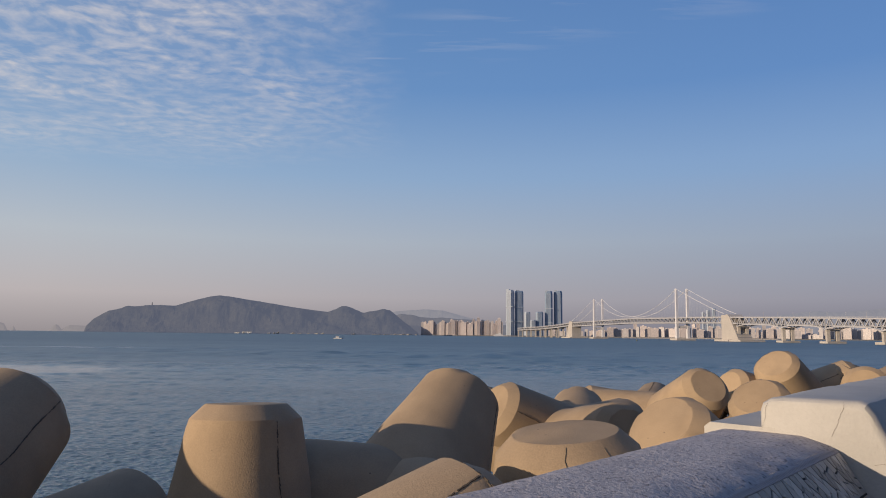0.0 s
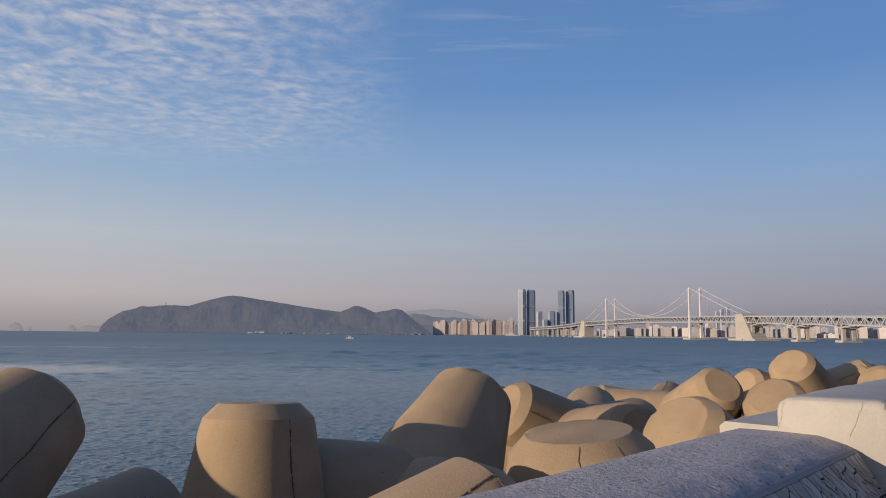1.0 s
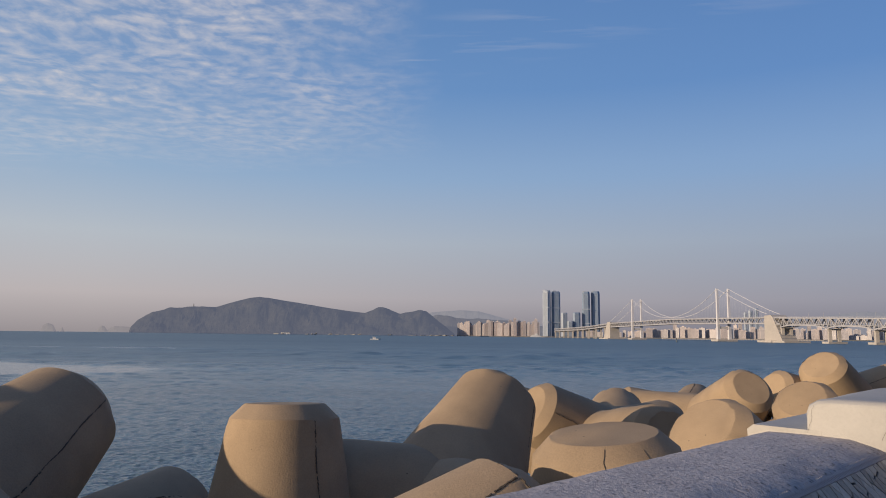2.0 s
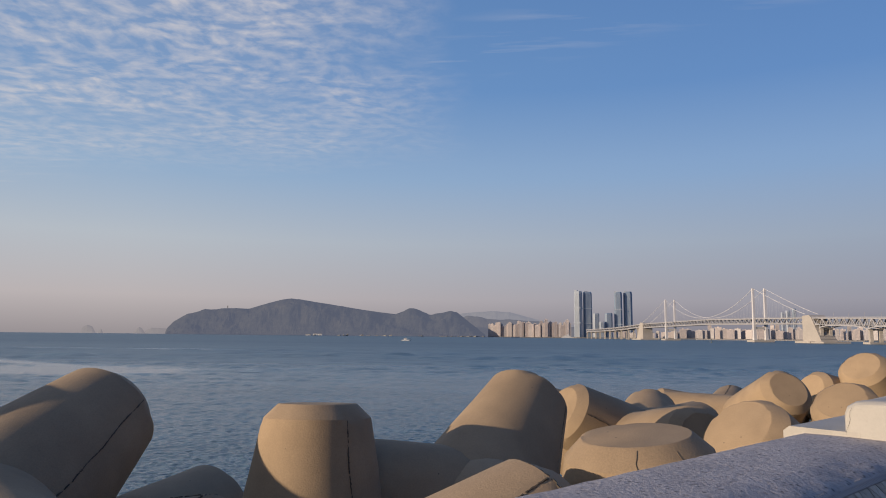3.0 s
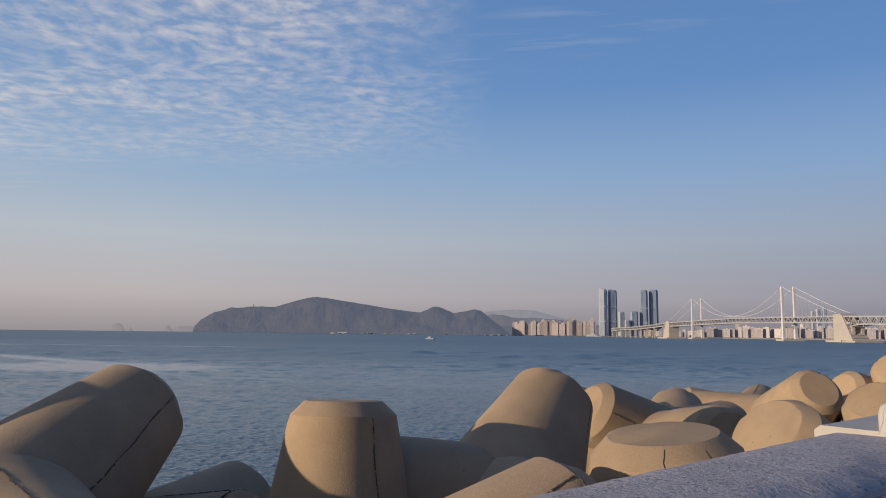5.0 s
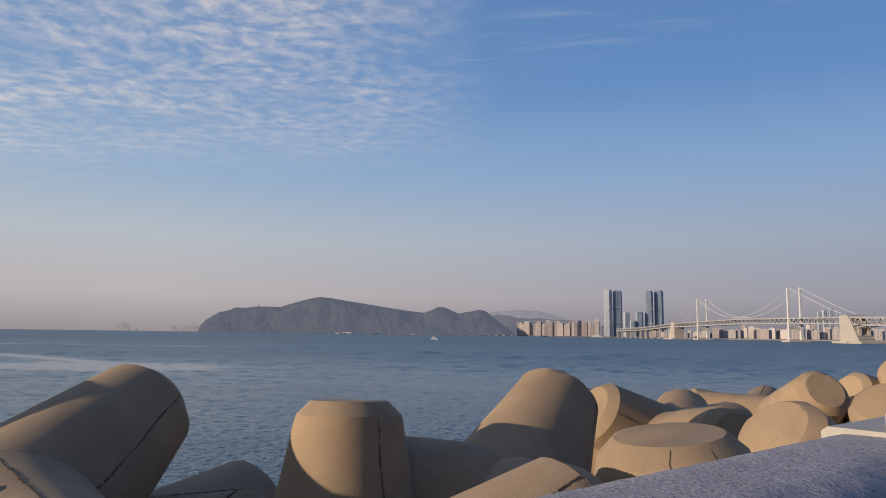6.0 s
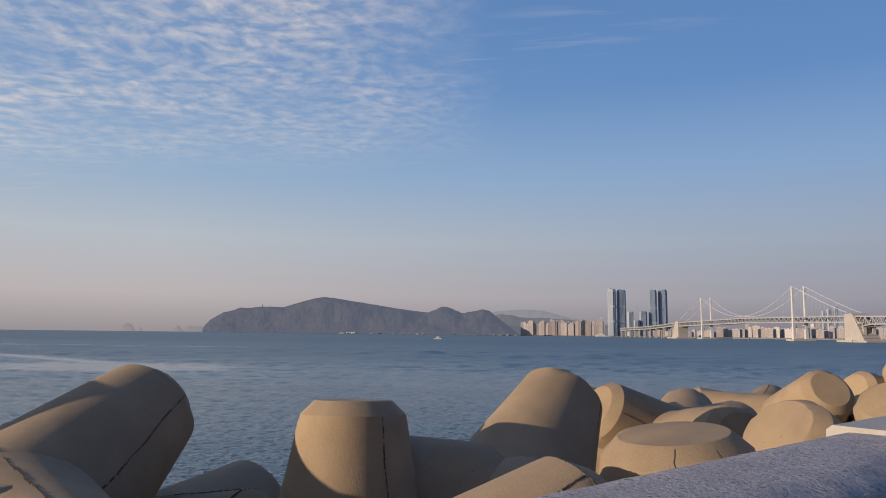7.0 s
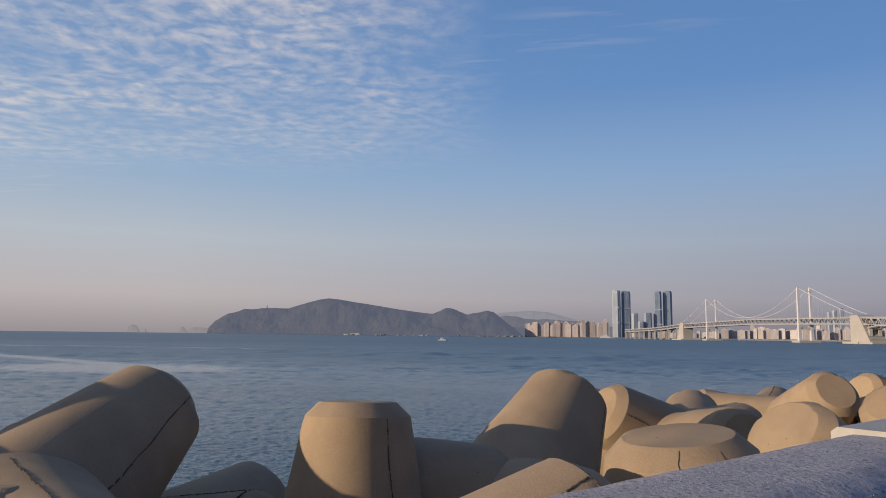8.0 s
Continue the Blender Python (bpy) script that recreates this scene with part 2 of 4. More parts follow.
    h = N.math("MULTIPLY", N.math("MULTIPLY", h, streak), N.math("MULTIPLY_ADD", slick, -0.85, 1.0))
    bp = N.n("ShaderNodeBump")
    bp.inputs["Strength"].default_value, bp.inputs["Distance"].default_value = 0.65, 0.16
    N.link(h, bp.inputs["Height"])
    N.link(bp.outputs[0], b.inputs["Normal"])
    return m


sea_mat = sea_material()


# ---- building helpers ----
def mesh_of(name, bm, mat, smooth=False):
    me = bpy.data.meshes.new(name)
    bm.normal_update()
    bm.to_mesh(me)
    bm.free()
    if mat:
        me.materials.append(mat)
    if smooth:
        for p in me.polygons:
            p.use_smooth = True
        me.set_sharp_from_angle(angle=radians(25))
    return me


def part(name, bm, mat, parent=None, label="", smooth=False):
    ob = new(name, mesh_of(name, bm, mat, smooth) if isinstance(bm, bmesh.types.BMesh) else bm)
    ob.parent = parent
    if label:
        ob["label"] = label
    return ob


def box(bm, lo, hi, m=Matrix()):
    vs = [bm.verts.new(m @ Vector((x, y, z))) for x in (lo[0], hi[0]) for y in (lo[1], hi[1]) for z in (lo[2], hi[2])]
    for f in ((0, 1, 3, 2), (4, 6, 7, 5), (0, 4, 5, 1), (2, 3, 7, 6), (0, 2, 6, 4), (1, 5, 7, 3)):
        bm.faces.new([vs[i] for i in f])
    return vs


def beam(bm, a, b, w, h=None):
    """A square bar from a to b."""
    a, b, h = Vector(a), Vector(b), h or w
    d = b - a
    m = Matrix.Translation(a) @ d.to_track_quat("Z", "Y").to_matrix().to_4x4()
    box(bm, (-w / 2, -h / 2, 0), (w / 2, h / 2, d.length), m)


def tube(bm, pts, r, sides=6):
    rings = []
    for i, p in enumerate(pts):
        d = (Vector(pts[min(i + 1, len(pts) - 1)]) - Vector(pts[max(i - 1, 0)])).normalized()
        q = d.to_track_quat("Z", "Y")
        rings.append([bm.verts.new(Vector(p) + q @ Vector((r * math.cos(2 * math.pi * k / sides), r * math.sin(2 * math.pi * k / sides), 0))) for k in range(sides)])
    for a, b in zip(rings, rings[1:]):
        for k in range(sides):
            bm.faces.new((a[k], a[(k + 1) % sides], b[(k + 1) % sides], b[k]))
    bm.faces.new(rings[0][::-1])
    bm.faces.new(rings[-1])


def thing(name, label, category, m=Matrix(), group="", kind=""):
    e = new(name)
    e.empty_display_size = 0.1
    e.matrix_world = m
    return tagged(e, label, category, group, kind)


def extrude(bm, profile, frame_at, s_list, closed=True, cap=True):
    """Sweeps a profile of (n, z) along stations s."""
    rings = [[bm.verts.new(frame_at(s, n, z)) for n, z in profile] for s in s_list]
    k = len(profile)
    for a, b in zip(rings, rings[1:]):
        for i in range(k if closed else k - 1):
            bm.faces.new((a[i], a[(i + 1) % k], b[(i + 1) % k], b[i]))
    if cap:
        bm.faces.new(rings[0][::-1])
        bm.faces.new(rings[-1])
    return rings


# ---- sea and ground ----
def sea_sheet():
    """One sheet to the horizon; the bay in front is a fan of rows with short wind waves."""
    rng = np.random.default_rng(4)
    rows, cols = 640, 1150
    rad = 8.0 / np.linspace(8.0 / 24.0, 8.0 / 620.0, rows)
    step = np.gradient(rad)
    az = np.radians(np.linspace(-47, 40, cols))
    x, y = rad[:, None] * np.sin(az)[None, :], rad[:, None] * np.cos(az)[None, :]
    h = np.zeros_like(x)
    for lam in np.geomspace(0.22, 30.0, 64):
        way = math.pi / 2 + rng.normal() * 0.85
        k = 2 * math.pi / lam
        keep = np.clip((lam / (2.0 * step) - 0.9) * 1.5, 0, 1) * np.clip(lam / (0.004 * rad), 0, 1)
        ref = np.maximum(0.7, 2.8 * step)
        size = 0.07 * lam / (2 * math.pi) * np.minimum(1.0, (ref / lam) ** 1.5)
        h += (size * keep)[:, None] * np.sin(k * (x * math.cos(way) + y * math.sin(way)) + rng.uniform(0, 6.3) + 1.2 * np.sin(0.21 * k * (x * math.sin(way) - y * math.cos(way)) + rng.uniform(0, 6.3)))
    # gusts roughen some patches and leave others calm
    gust = 0.85 + 0.4 * np.sin(x * 0.021 + 1.3 * np.sin(y * 0.017)) * np.sin(y * 0.043 + 0.8 * np.sin(x * 0.013))
    fade = np.minimum(1, np.minimum(np.arange(rows), np.arange(rows)[::-1]) / 25.0)[:, None] * np.minimum(1, np.minimum(np.arange(cols), np.arange(cols)[::-1]) / 25.0)[None, :]
    slick = np.maximum(np.exp(-(((x + 92) / 26) ** 2 + ((y - 138) / 17) ** 2) ** 2), np.exp(-((0.62 * (x + 165) + y - 192) / 7) ** 2) * np.clip((-75 - x) / 25, 0, 1))
    z = -0.03 + (0.22 + h * gust * (1 - 0.85 * slick)) * fade
    co = np.stack([x, y, z], -1).reshape(-1, 3)
    i = np.arange(rows - 1)[:, None] * cols + np.arange(cols - 1)[None, :]
    quads = np.stack([i, i + 1, i + cols + 1, i + cols], -1).reshape(-1, 4)[:, ::-1]
    n = len(co)
    flat = np.array([(-7000, -60, -0.03), (7000, -60, -0.03), (7000, 7000, -0.03), (-7000, 7000, -0.03)])
    co, quads = np.concatenate([co, flat]), np.concatenate([quads, [[n, n + 1, n + 2, n + 3]]])
    me = bpy.data.meshes.new("water")
    me.vertices.add(len(co))
    me.vertices.foreach_set("co", co.astype(np.float32).ravel())
    me.loops.add(quads.size)
    me.loops.foreach_set("vertex_index", quads.astype(np.int32).ravel())
    me.polygons.add(len(quads))
    me.polygons.foreach_set("loop_start", np.arange(0, quads.size, 4, dtype=np.int32))
    me.update(calc_edges=True)
    me.validate()
    me.polygons.foreach_set("use_smooth", np.ones(len(me.polygons), dtype=bool))
    me.materials.append(sea_mat)
    return me


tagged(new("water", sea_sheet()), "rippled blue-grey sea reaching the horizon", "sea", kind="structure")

# the breakwater: U runs along it, N points inland
U, N_IN = Vector((0.67, 0.742, 0)).normalized(), Vector((0.742, -0.67, 0)).normalized()
EYE = 8.0


def wall_at(s, n, z):
    return U * s + N_IN * n + Vector((0, 0, z))


def uneven(bm, amount, scale, seed=0.0):
    for v in bm.verts:
        v.co += noise.noise_vector(v.co * scale + Vector((seed, 0, 0))) * amount


# rubble mound under the armour blocks, and the promenade inland
bm = bmesh.new()
mound = [(-1.6, 5.3), (-3.0, 4.6), (-5.0, 3.4), (-8.0, 1.8), (-12.0, -0.4), (-14, -1.5), (-1.6, -1.5)]
extrude(bm, mound, wall_at, [s * 1.5 for s in range(-14, 40)])
uneven(bm, 0.25, 0.8)
tagged(part("ground", bm, rubble_mat), "dark rubble mound of the breakwater below the armour", "ground", kind="structure")
bm = bmesh.new()
extrude(bm, [(-0.4, 6.496), (60, 6.496), (60, -1), (-0.5, -1)], wall_at, [-60, 60])
tagged(part("pavement", bm, paving_mat), "plain grey concrete promenade behind the parapet", "pavement", kind="structure")

# ---- parapet with mosaic inner face ----
S_END = 3.95
S_BACK = -12.0
wall = thing("wall_parapet", "low sea parapet with speckled coping and stone mosaic face", "wall", kind="structure")
prof = [(-1.5, 5.2), (-1.52, 7.44), (-1.505, 7.485), (-1.46, 7.5), (-1.35, 7.502), (-1.25, 7.503), (-1.15, 7.502), (-1.07, 7.501), (-1.04, 7.494), (-1.0, 7.484), (-0.965, 7.474), (-0.932, 7.462), (-0.905, 7.443), (-0.325, 6.5), (-0.325, 5.2)]
bm = bmesh.new()
steps = [S_BACK + (S_END - S_BACK) * i / 320 for i in range(321)]
extrude(bm, prof, wall_at, steps)
for v in bm.verts:
    if v.co.z > 7.4:
        v.co += Vector((noise.noise(v.co * 9), noise.noise(v.co * 9 + Vector((7, 0, 0))), noise.noise(v.co * 11))) * (0.004 if v.co.dot(N_IN) < -1.06 else 0.009 if v.co.z > 7.45 else 0.0)
part("coping", bm, coping_mat, wall, "blue-grey exposed-aggregate coping", smooth=True)
bm = bmesh.new()
extrude(bm, [(-0.903, 7.443), (-0.756, 7.209), (-0.80, 7.19), (-0.94, 7.43)], wall_at, [1.7, S_END - 0.004])
part("mortar_bed", bm, grout_mat, wall)

# white painted block that carries the wall on
block_prof = [(-1.275, 5.2), (-1.275, 7.62), (-1.262, 7.655), (-1.22, 7.682), (-1.16, 7.69), (-0.80, 7.692), (-0.765, 7.68), (-0.735, 7.64), (-0.70, 7.56), (-0.645, 7.45), (-0.58, 7.3), (-0.18, 6.5), (-0.18, 5.2)]


def white_block(s0, s1, rise, label):
    th = thing("wall_block", label, "wall", kind="structure")
    bm = bmesh.new()
    ss = [s0, s0 + 0.008, s0 + 0.022, s0 + 0.045] + [s0 + 0.1 + (s1 - s0 - 0.1) * i / 60 for i in range(61)]
    rings = extrude(bm, block_prof, wall_at, ss)
    c = wall_at(s0, -0.95, 7.4)
    for k, sh in ((0, 0.045), (1, 0.024), (2, 0.010), (3, 0.002)):
        for v in rings[k]:
            d = v.co - wall_at(s0, (v.co - c).dot(N_IN) * 0.0 - 0.95, 7.3)
            flat_d = N_IN * d.dot(N_IN) + Vector((0, 0, max(d.z, 0)))
            v.co -= flat_d.normalized() * sh
    for v in bm.verts:
        if v.co.z > 7.45:
            v.co.z += rise
        v.co += Vector((noise.noise(v.co * 5), noise.noise(v.co * 5 + Vector((3, 0, 0))), noise.noise(v.co * 5 + Vector((9, 0, 0))))) * 0.006
    part("block", bm, white_mat, th, smooth=True)
    bm = bmesh.new()
    extrude(bm, [(-1.56, 5.2), (-1.57, 7.5), (-1.54, 7.525), (-1.2, 7.53), (-1.2, 5.2)], wall_at, [s0 + (s1 - s0) * i / 40 for i in range(41)])
    uneven(bm, 0.012, 6)
    part("ledge", bm, white_mat, th, smooth=True)
    return th


blk = white_block(S_END, 14.0, 0.0, "white painted parapet block with hairline cracks in the sun")
for line in (((-1.225, 7.655), (-1.24, 7.62), (-1.236, 7.59), (-1.252, 7.55), (-1.262, 7.50)), ((-0.862, 7.685), (-0.868, 7.65), (-0.886, 7.615), (-0.893, 7.58), (-0.915, 7.54), (-0.93, 7.50)), ((-0.60, 7.40), (-0.66, 7.395), (-0.71, 7.405), (-0.76, 7.39))):
    bm = bmesh.new()
    pts = []
    for (n0, z0), (n1, z1) in zip(line, line[1:]):
        for k in range(4):
            t = k / 4
            pts.append(wall_at(S_END - 0.001 + noise.noise(Vector((n0 * 40, z0 * 40, k))) * 0.002, n0 + (n1 - n0) * t + noise.noise(Vector((z0 * 30, k, 1))) * 0.004, z0 + (z1 - z0) * t))
    tube(bm, pts, 0.0005, 5)
    part("crack", bm, seam_mat, blk, "hairline crack")

# unseen dark slope inland, added behind the viewpoint to dim skylight in the shade
bm = bmesh.new()
extrude(bm, [(16, 6.4), (22, 12), (34, 26), (50, 38), (80, 46), (80, 6.4)], wall_at, [-150 + 6 * i for i in range(35)])
uneven(bm, 3.0, 0.15)
tagged(part("backdrop_sky_blocker", bm, sky_blocker_mat), "unseen dark slope added behind the promenade to block skylight", "hillside", kind="structure")

# ---- tetrapods ----
LEG_R = [(0.0, 0.80), (0.35, 0.79), (0.6, 0.742), (1.0, 0.666), (1.4, 0.589), (1.80, 0.513), (1.872, 0.499), (1.992, 0.378), (2.0, 0.362)]


def leg_mesh(seed):
    bm = bmesh.new()
    sides, rings = 44, []
    for l, r in LEG_R:
        ring = []
        for k in range(sides):
            a = 2 * math.pi * k / sides
            d = Vector((math.cos(a), math.sin(a), 0))
            co = d * r + Vector((0, 0, l))
            worn = noise.noise(co * 2.3 + Vector((seed * 7, 0, 0))) * 0.012
            if l > 1.8:
                worn -= max(0, noise.noise(co * 7 + Vector((0, seed * 5, 0))) - 0.15) * 0.07
            ring.append(bm.verts.new(co + d * worn))
        rings.append(ring)
    for a, b in zip(rings, rings[1:]):
        for k in range(sides):
            bm.faces.new((a[k], a[(k + 1) % sides], b[(k + 1) % sides], b[k]))
    bm.faces.new(rings[-1])
    return mesh_of("leg", bm, concrete, smooth=True)


def seam_mesh(seed):
    """Crumbled casting seam down two sides of a leg and part of its rim."""
    bm = bmesh.new()
    rnd = random.Random(seed)
    for side in (0.0, math.pi):
        l = 0.5
        while l < 1.86:
            r = 0.742 - (l - 0.6) * 0.1905
            a = side + noise.noise(Vector((l * 3, seed, 0))) * 0.03 + noise.noise(Vector((l * 30, seed, 4))) * 0.012
            w, h = rnd.uniform(0.003, 0.009) * (1 + 2.2 * max(0, l - 1.35) * rnd.random()), rnd.uniform(0.005, 0.016)
            if rnd.random() < 0.85:
                m = pose(0, 0, 0, 0, 0, math.degrees(a)) @ pose(r + 0.001, 0, l, rnd.uniform(-20, 20), -10.8, 0)
                box(bm, (-0.02, -w / 2, -h), (rnd.uniform(0.0, 0.006), w / 2, h), m)
            l += h * 1.5
    a = rnd.uniform(0, 6)
    for i in range(22):
        a += rnd.uniform(0.02, 0.06)
        m = pose(0, 0, 0, 0, 0, math.degrees(a)) @ pose(0.492, 0, 1.872 + rnd.uniform(-0.008, 0.008), 0, -30, 0)
        box(bm, (-0.015, -0.010, -0.004), (rnd.uniform(0, 0.005), 0.010, rnd.uniform(0.001, 0.005)), m)
    return mesh_of("casting_seam", bm, seam_mat)


LEGS = [leg_mesh(i) for i in range(4)]
SEAMS = [seam_mesh(i) for i in range(4)]
TETRA = [Vector((0, 0, 1))] + [Vector((math.sin(radians(109.47)) * math.cos(a), math.sin(radians(109.47)) * math.sin(a), math.cos(radians(109.47)))) for a in (0, 2 * math.pi / 3, 4 * math.pi / 3)]


def tetrapod(tip, axis, side, label, spin=0, seam=None, crack=None, group="armour tetrapods"):
    """A four-legged armour block: the middle of one leg's end face, that leg's outward way, and the way that a second leg leans."""
    tip, axis, side = Vector(tip), Vector(axis).normalized(), Vector(side)
    x = (side - axis * side.dot(axis)).normalized()
    m = Matrix((x, axis.cross(x), axis)).transposed().to_4x4()
    m.translation = tip - axis * 2.0
    th = thing("tetrapod", label, "tetrapod", m, group)
    for i, d in enumerate(TETRA):
        leg = part("leg", LEGS[(i + spin) % 4], None, th)
        leg.matrix_basis = d.to_track_quat("Z", "Y").to_matrix().to_4x4() @ pose(0, 0, 0, 0, 0, 37 * spin + 50 * i)
        if seam and i == 0:
            w = m.to_3x3().inverted() @ Vector(seam)
            leg.matrix_basis = pose(0, 0, 0, 0, 0, math.degrees(math.atan2(w.y, w.x)))
        if crack and i == 0:
            w = leg.matrix_basis.to_3x3().inverted() @ (m.to_3x3().inverted() @ Vector(crack))
            a0 = math.atan2(w.y, w.x)
            for off, l0, l1 in ((0.0, 1.62, 1.985), (0.55, 1.80, 1.96), (-0.7, 1.45, 1.75)):
                bm = bmesh.new()
                pts = []
                for k in range(12):
                    l = l0 + (l1 - l0) * k / 11
                    r = float(np.interp(l, [p[0] for p in LEG_R], [p[1] for p in LEG_R])) + 0.0
                    a = a0 + off + 0.10 * noise.noise(Vector((l * 6, off * 9, spin))) + 0.03 * noise.noise(Vector((l * 45, off * 9, spin))) + 0.16 * (l - l0) * (1 if off > 0 else -1)
                    pts.append(Vector((r * math.cos(a), r * math.sin(a), l)))
                tube(bm, pts, 0.0019, 5)
                part("crack", bm, seam_mat, leg, "thin dark crack")
        tagged(part("casting_seam", SEAMS[(i + spin) % 4], None, leg, "dark crumbled casting seam"), kind="stuff")
    return th


tetrapod((-3.842, 6.582, 7.307), (0.156, 0.840, 0.519), (-0.145, 0.226, -0.963), "weathered tan concrete tetrapod leaning seaward in shade", 0, seam=(0.90, -0.33, 0.27))
tetrapod((-3.451, 8.302, 6.014), (0.245, 0.927, 0.284), (0.536, -0.806, -0.254), "weathered tan concrete tetrapod low among its neighbours", 1)
tetrapod((-2.450, 6.129, 6.127), (0.912, -0.228, 0.341), (-0.429, -0.820, -0.378), "weathered tan concrete tetrapod half hidden under other blocks", 2)
tetrapod((-3.165, 4.066, 6.537), (0.955, -0.173, 0.239), (-0.421, -0.847, -0.323), "weathered tan concrete tetrapod with one dark leg showing", 3)
tetrapod((-1.796, 6.507, 7.345), (-0.007, 0.066, 0.998), (-0.384, 0.836, -0.392), "weathered tan concrete tetrapod standing with one upright chamfered leg", 0, seam=(0.72, -0.69, 0))
tetrapod((0.265, 8.701, 7.301), (0.345, 0.680, 0.646), (-0.040, 0.400, -0.916), "weathered tan concrete tetrapod with one thick leg leaning seaward", 1, seam=(0.75, -0.6, -0.2))
tetrapod((0.369, 4.602, 6.858), (0.736, 0.481, 0.476), (0.301, -0.240, -0.923), "weathered tan concrete tetrapod lying against the parapet with a cracked rim", 2, seam=(-0.06, -0.65, 0.75))
tetrapod((0.859, 4.907, 7.340), (-0.106, -0.075, 0.992), (-0.676, 0.643, -0.360), "weathered tan concrete tetrapod with a round end face turned up", 3, crack=(-0.1, -1, 0))
tetrapod((0.261, 11.875, 6.789), (-0.876, 0.259, 0.408), (-0.096, -0.046, -0.994), "weathered tan concrete tetrapod lying on its side with a long crack", 2, seam=(-0.02, -0.87, 0.50))
tetrapod((2.674, 13.791, 6.615), (0.180, 0.912, 0.369), (-0.240, 0.074, -0.968), "weathered tan concrete tetrapod with a rounded leg pointing out to sea", 1)
tetrapod((3.730, 18.970, 6.240), (-0.939, -0.100, 0.330), (0, 0, -1), "weathered tan concrete tetrapod lying in full sun", 0, seam=(0.26, -0.82, 0.50))
tetrapod((2.416, 7.768, 7.050), (-0.601, -0.394, 0.696), (-0.125, -0.489, -0.863), "weathered tan concrete tetrapod with a flat end facing the parapet", 2)
tetrapod((5.481, 14.434, 7.006), (0.141, -0.817, 0.560), (0.040, -0.248, -0.968), "weathered tan concrete tetrapod with a shaded end face", 1)
tetrapod((7.503, 15.771, 7.435), (-0.554, -0.485, 0.676), (-0.411, 0.892, -0.190), "weathered tan concrete tetrapod perched highest with a broad round end", 3)
tetrapod((6.646, 16.309, 6.858), (-0.826, -0.397, 0.399), (0.104, -0.323, -0.941), "weathered tan concrete tetrapod behind the perched one", 0)
tetrapod((5.277, 11.785, 7.028), (-0.493, -0.507, 0.707), (-0.387, -0.216, -0.896), "weathered tan concrete tetrapod with chipped chamfers", 2, crack=(-0.3, -0.9, 0.3))
tetrapod((9.758, 16.402, 7.294), (0.243, -0.342, 0.908), (-0.980, 0.197, -0.030), "weathered tan concrete tetrapod far along the breakwater", 1)
tetrapod((9.373, 15.525, 6.974), (-0.533, -0.759, 0.375), (0.243, -0.200, -0.949), "weathered tan concrete tetrapod behind the white parapet", 3)

# ---- bridge: B_S runs from the near shore out along the deck, from the near tower ----
B_DIR = Vector((-0.165, 0.986, 0)).normalized()
B_SIDE = Vector((B_DIR.y, -B_DIR.x, 0))
B_ORG = Vector((532, 1575, 0)) + B_SIDE * 13.3
DECK_TOP = [(-760, 30.0), (-585, 38.2), (-365, 44.2), (-240, 47.2), (-197, 48.5), (0, 51.2), (245, 54.0), (490, 51.8), (690, 50.0), (830, 44.5), (1000, 40.0), (1500, 35.0)]


def deck_z(s):
    for (a, za), (b, zb) in zip(DECK_TOP, DECK_TOP[1:]):
        if s <= b:
            k = (s - a) / (b - a)
            return za + (zb - za) * k
    return DECK_TOP[-1][1]


def on_bridge(s, side, z):
    return B_ORG + B_DIR * s + B_SIDE * side + Vector((0, 0, z))


bridge = thing("suspension_bridge", "long white double-deck suspension bridge across the bay", "bridge")


def bridge_tower(s):
    t = part("tower", bmesh.new(), None, bridge, "white portal tower")
    for side in (-13.3, 13.3):
        bm = bmesh.new()
        w = [(0, 3.6), (20, 3.0), (60, 2.6), (114, 2.2), (117, 1.8)]
        rings = [[bm.verts.new(on_bridge(s + a * r, side + b * r, z)) for a, b in ((-1, -1), (1, -1), (1, 1), (-1, 1))] for z, r in w]
        for p, q in zip(rings, rings[1:]):
            for k in range(4):
                bm.faces.new((p[k], p[(k + 1) % 4], q[(k + 1) % 4], q[k]))
        bm.faces.new(rings[-1])
        part("tower_leg", bm, bridge_mat, t)
    for z in (30.0,):
        bm = bmesh.new()
        beam(bm, on_bridge(s, -13.3, z), on_bridge(s, 13.3, z), 4.0, 5.0)
        part("cross_beam", bm, bridge_mat, t)
    bm = bmesh.new()
    box(bm, (-23, -16, -1), (23, 16, 4.2), Matrix.Translation(on_bridge(s, 0, 0)) @ B_SIDE.to_track_quat("X", "Z").to_matrix().to_4x4())
    part("tower_base", bm, pier_mat, t)


for s in (0, 492):
    bridge_tower(s)


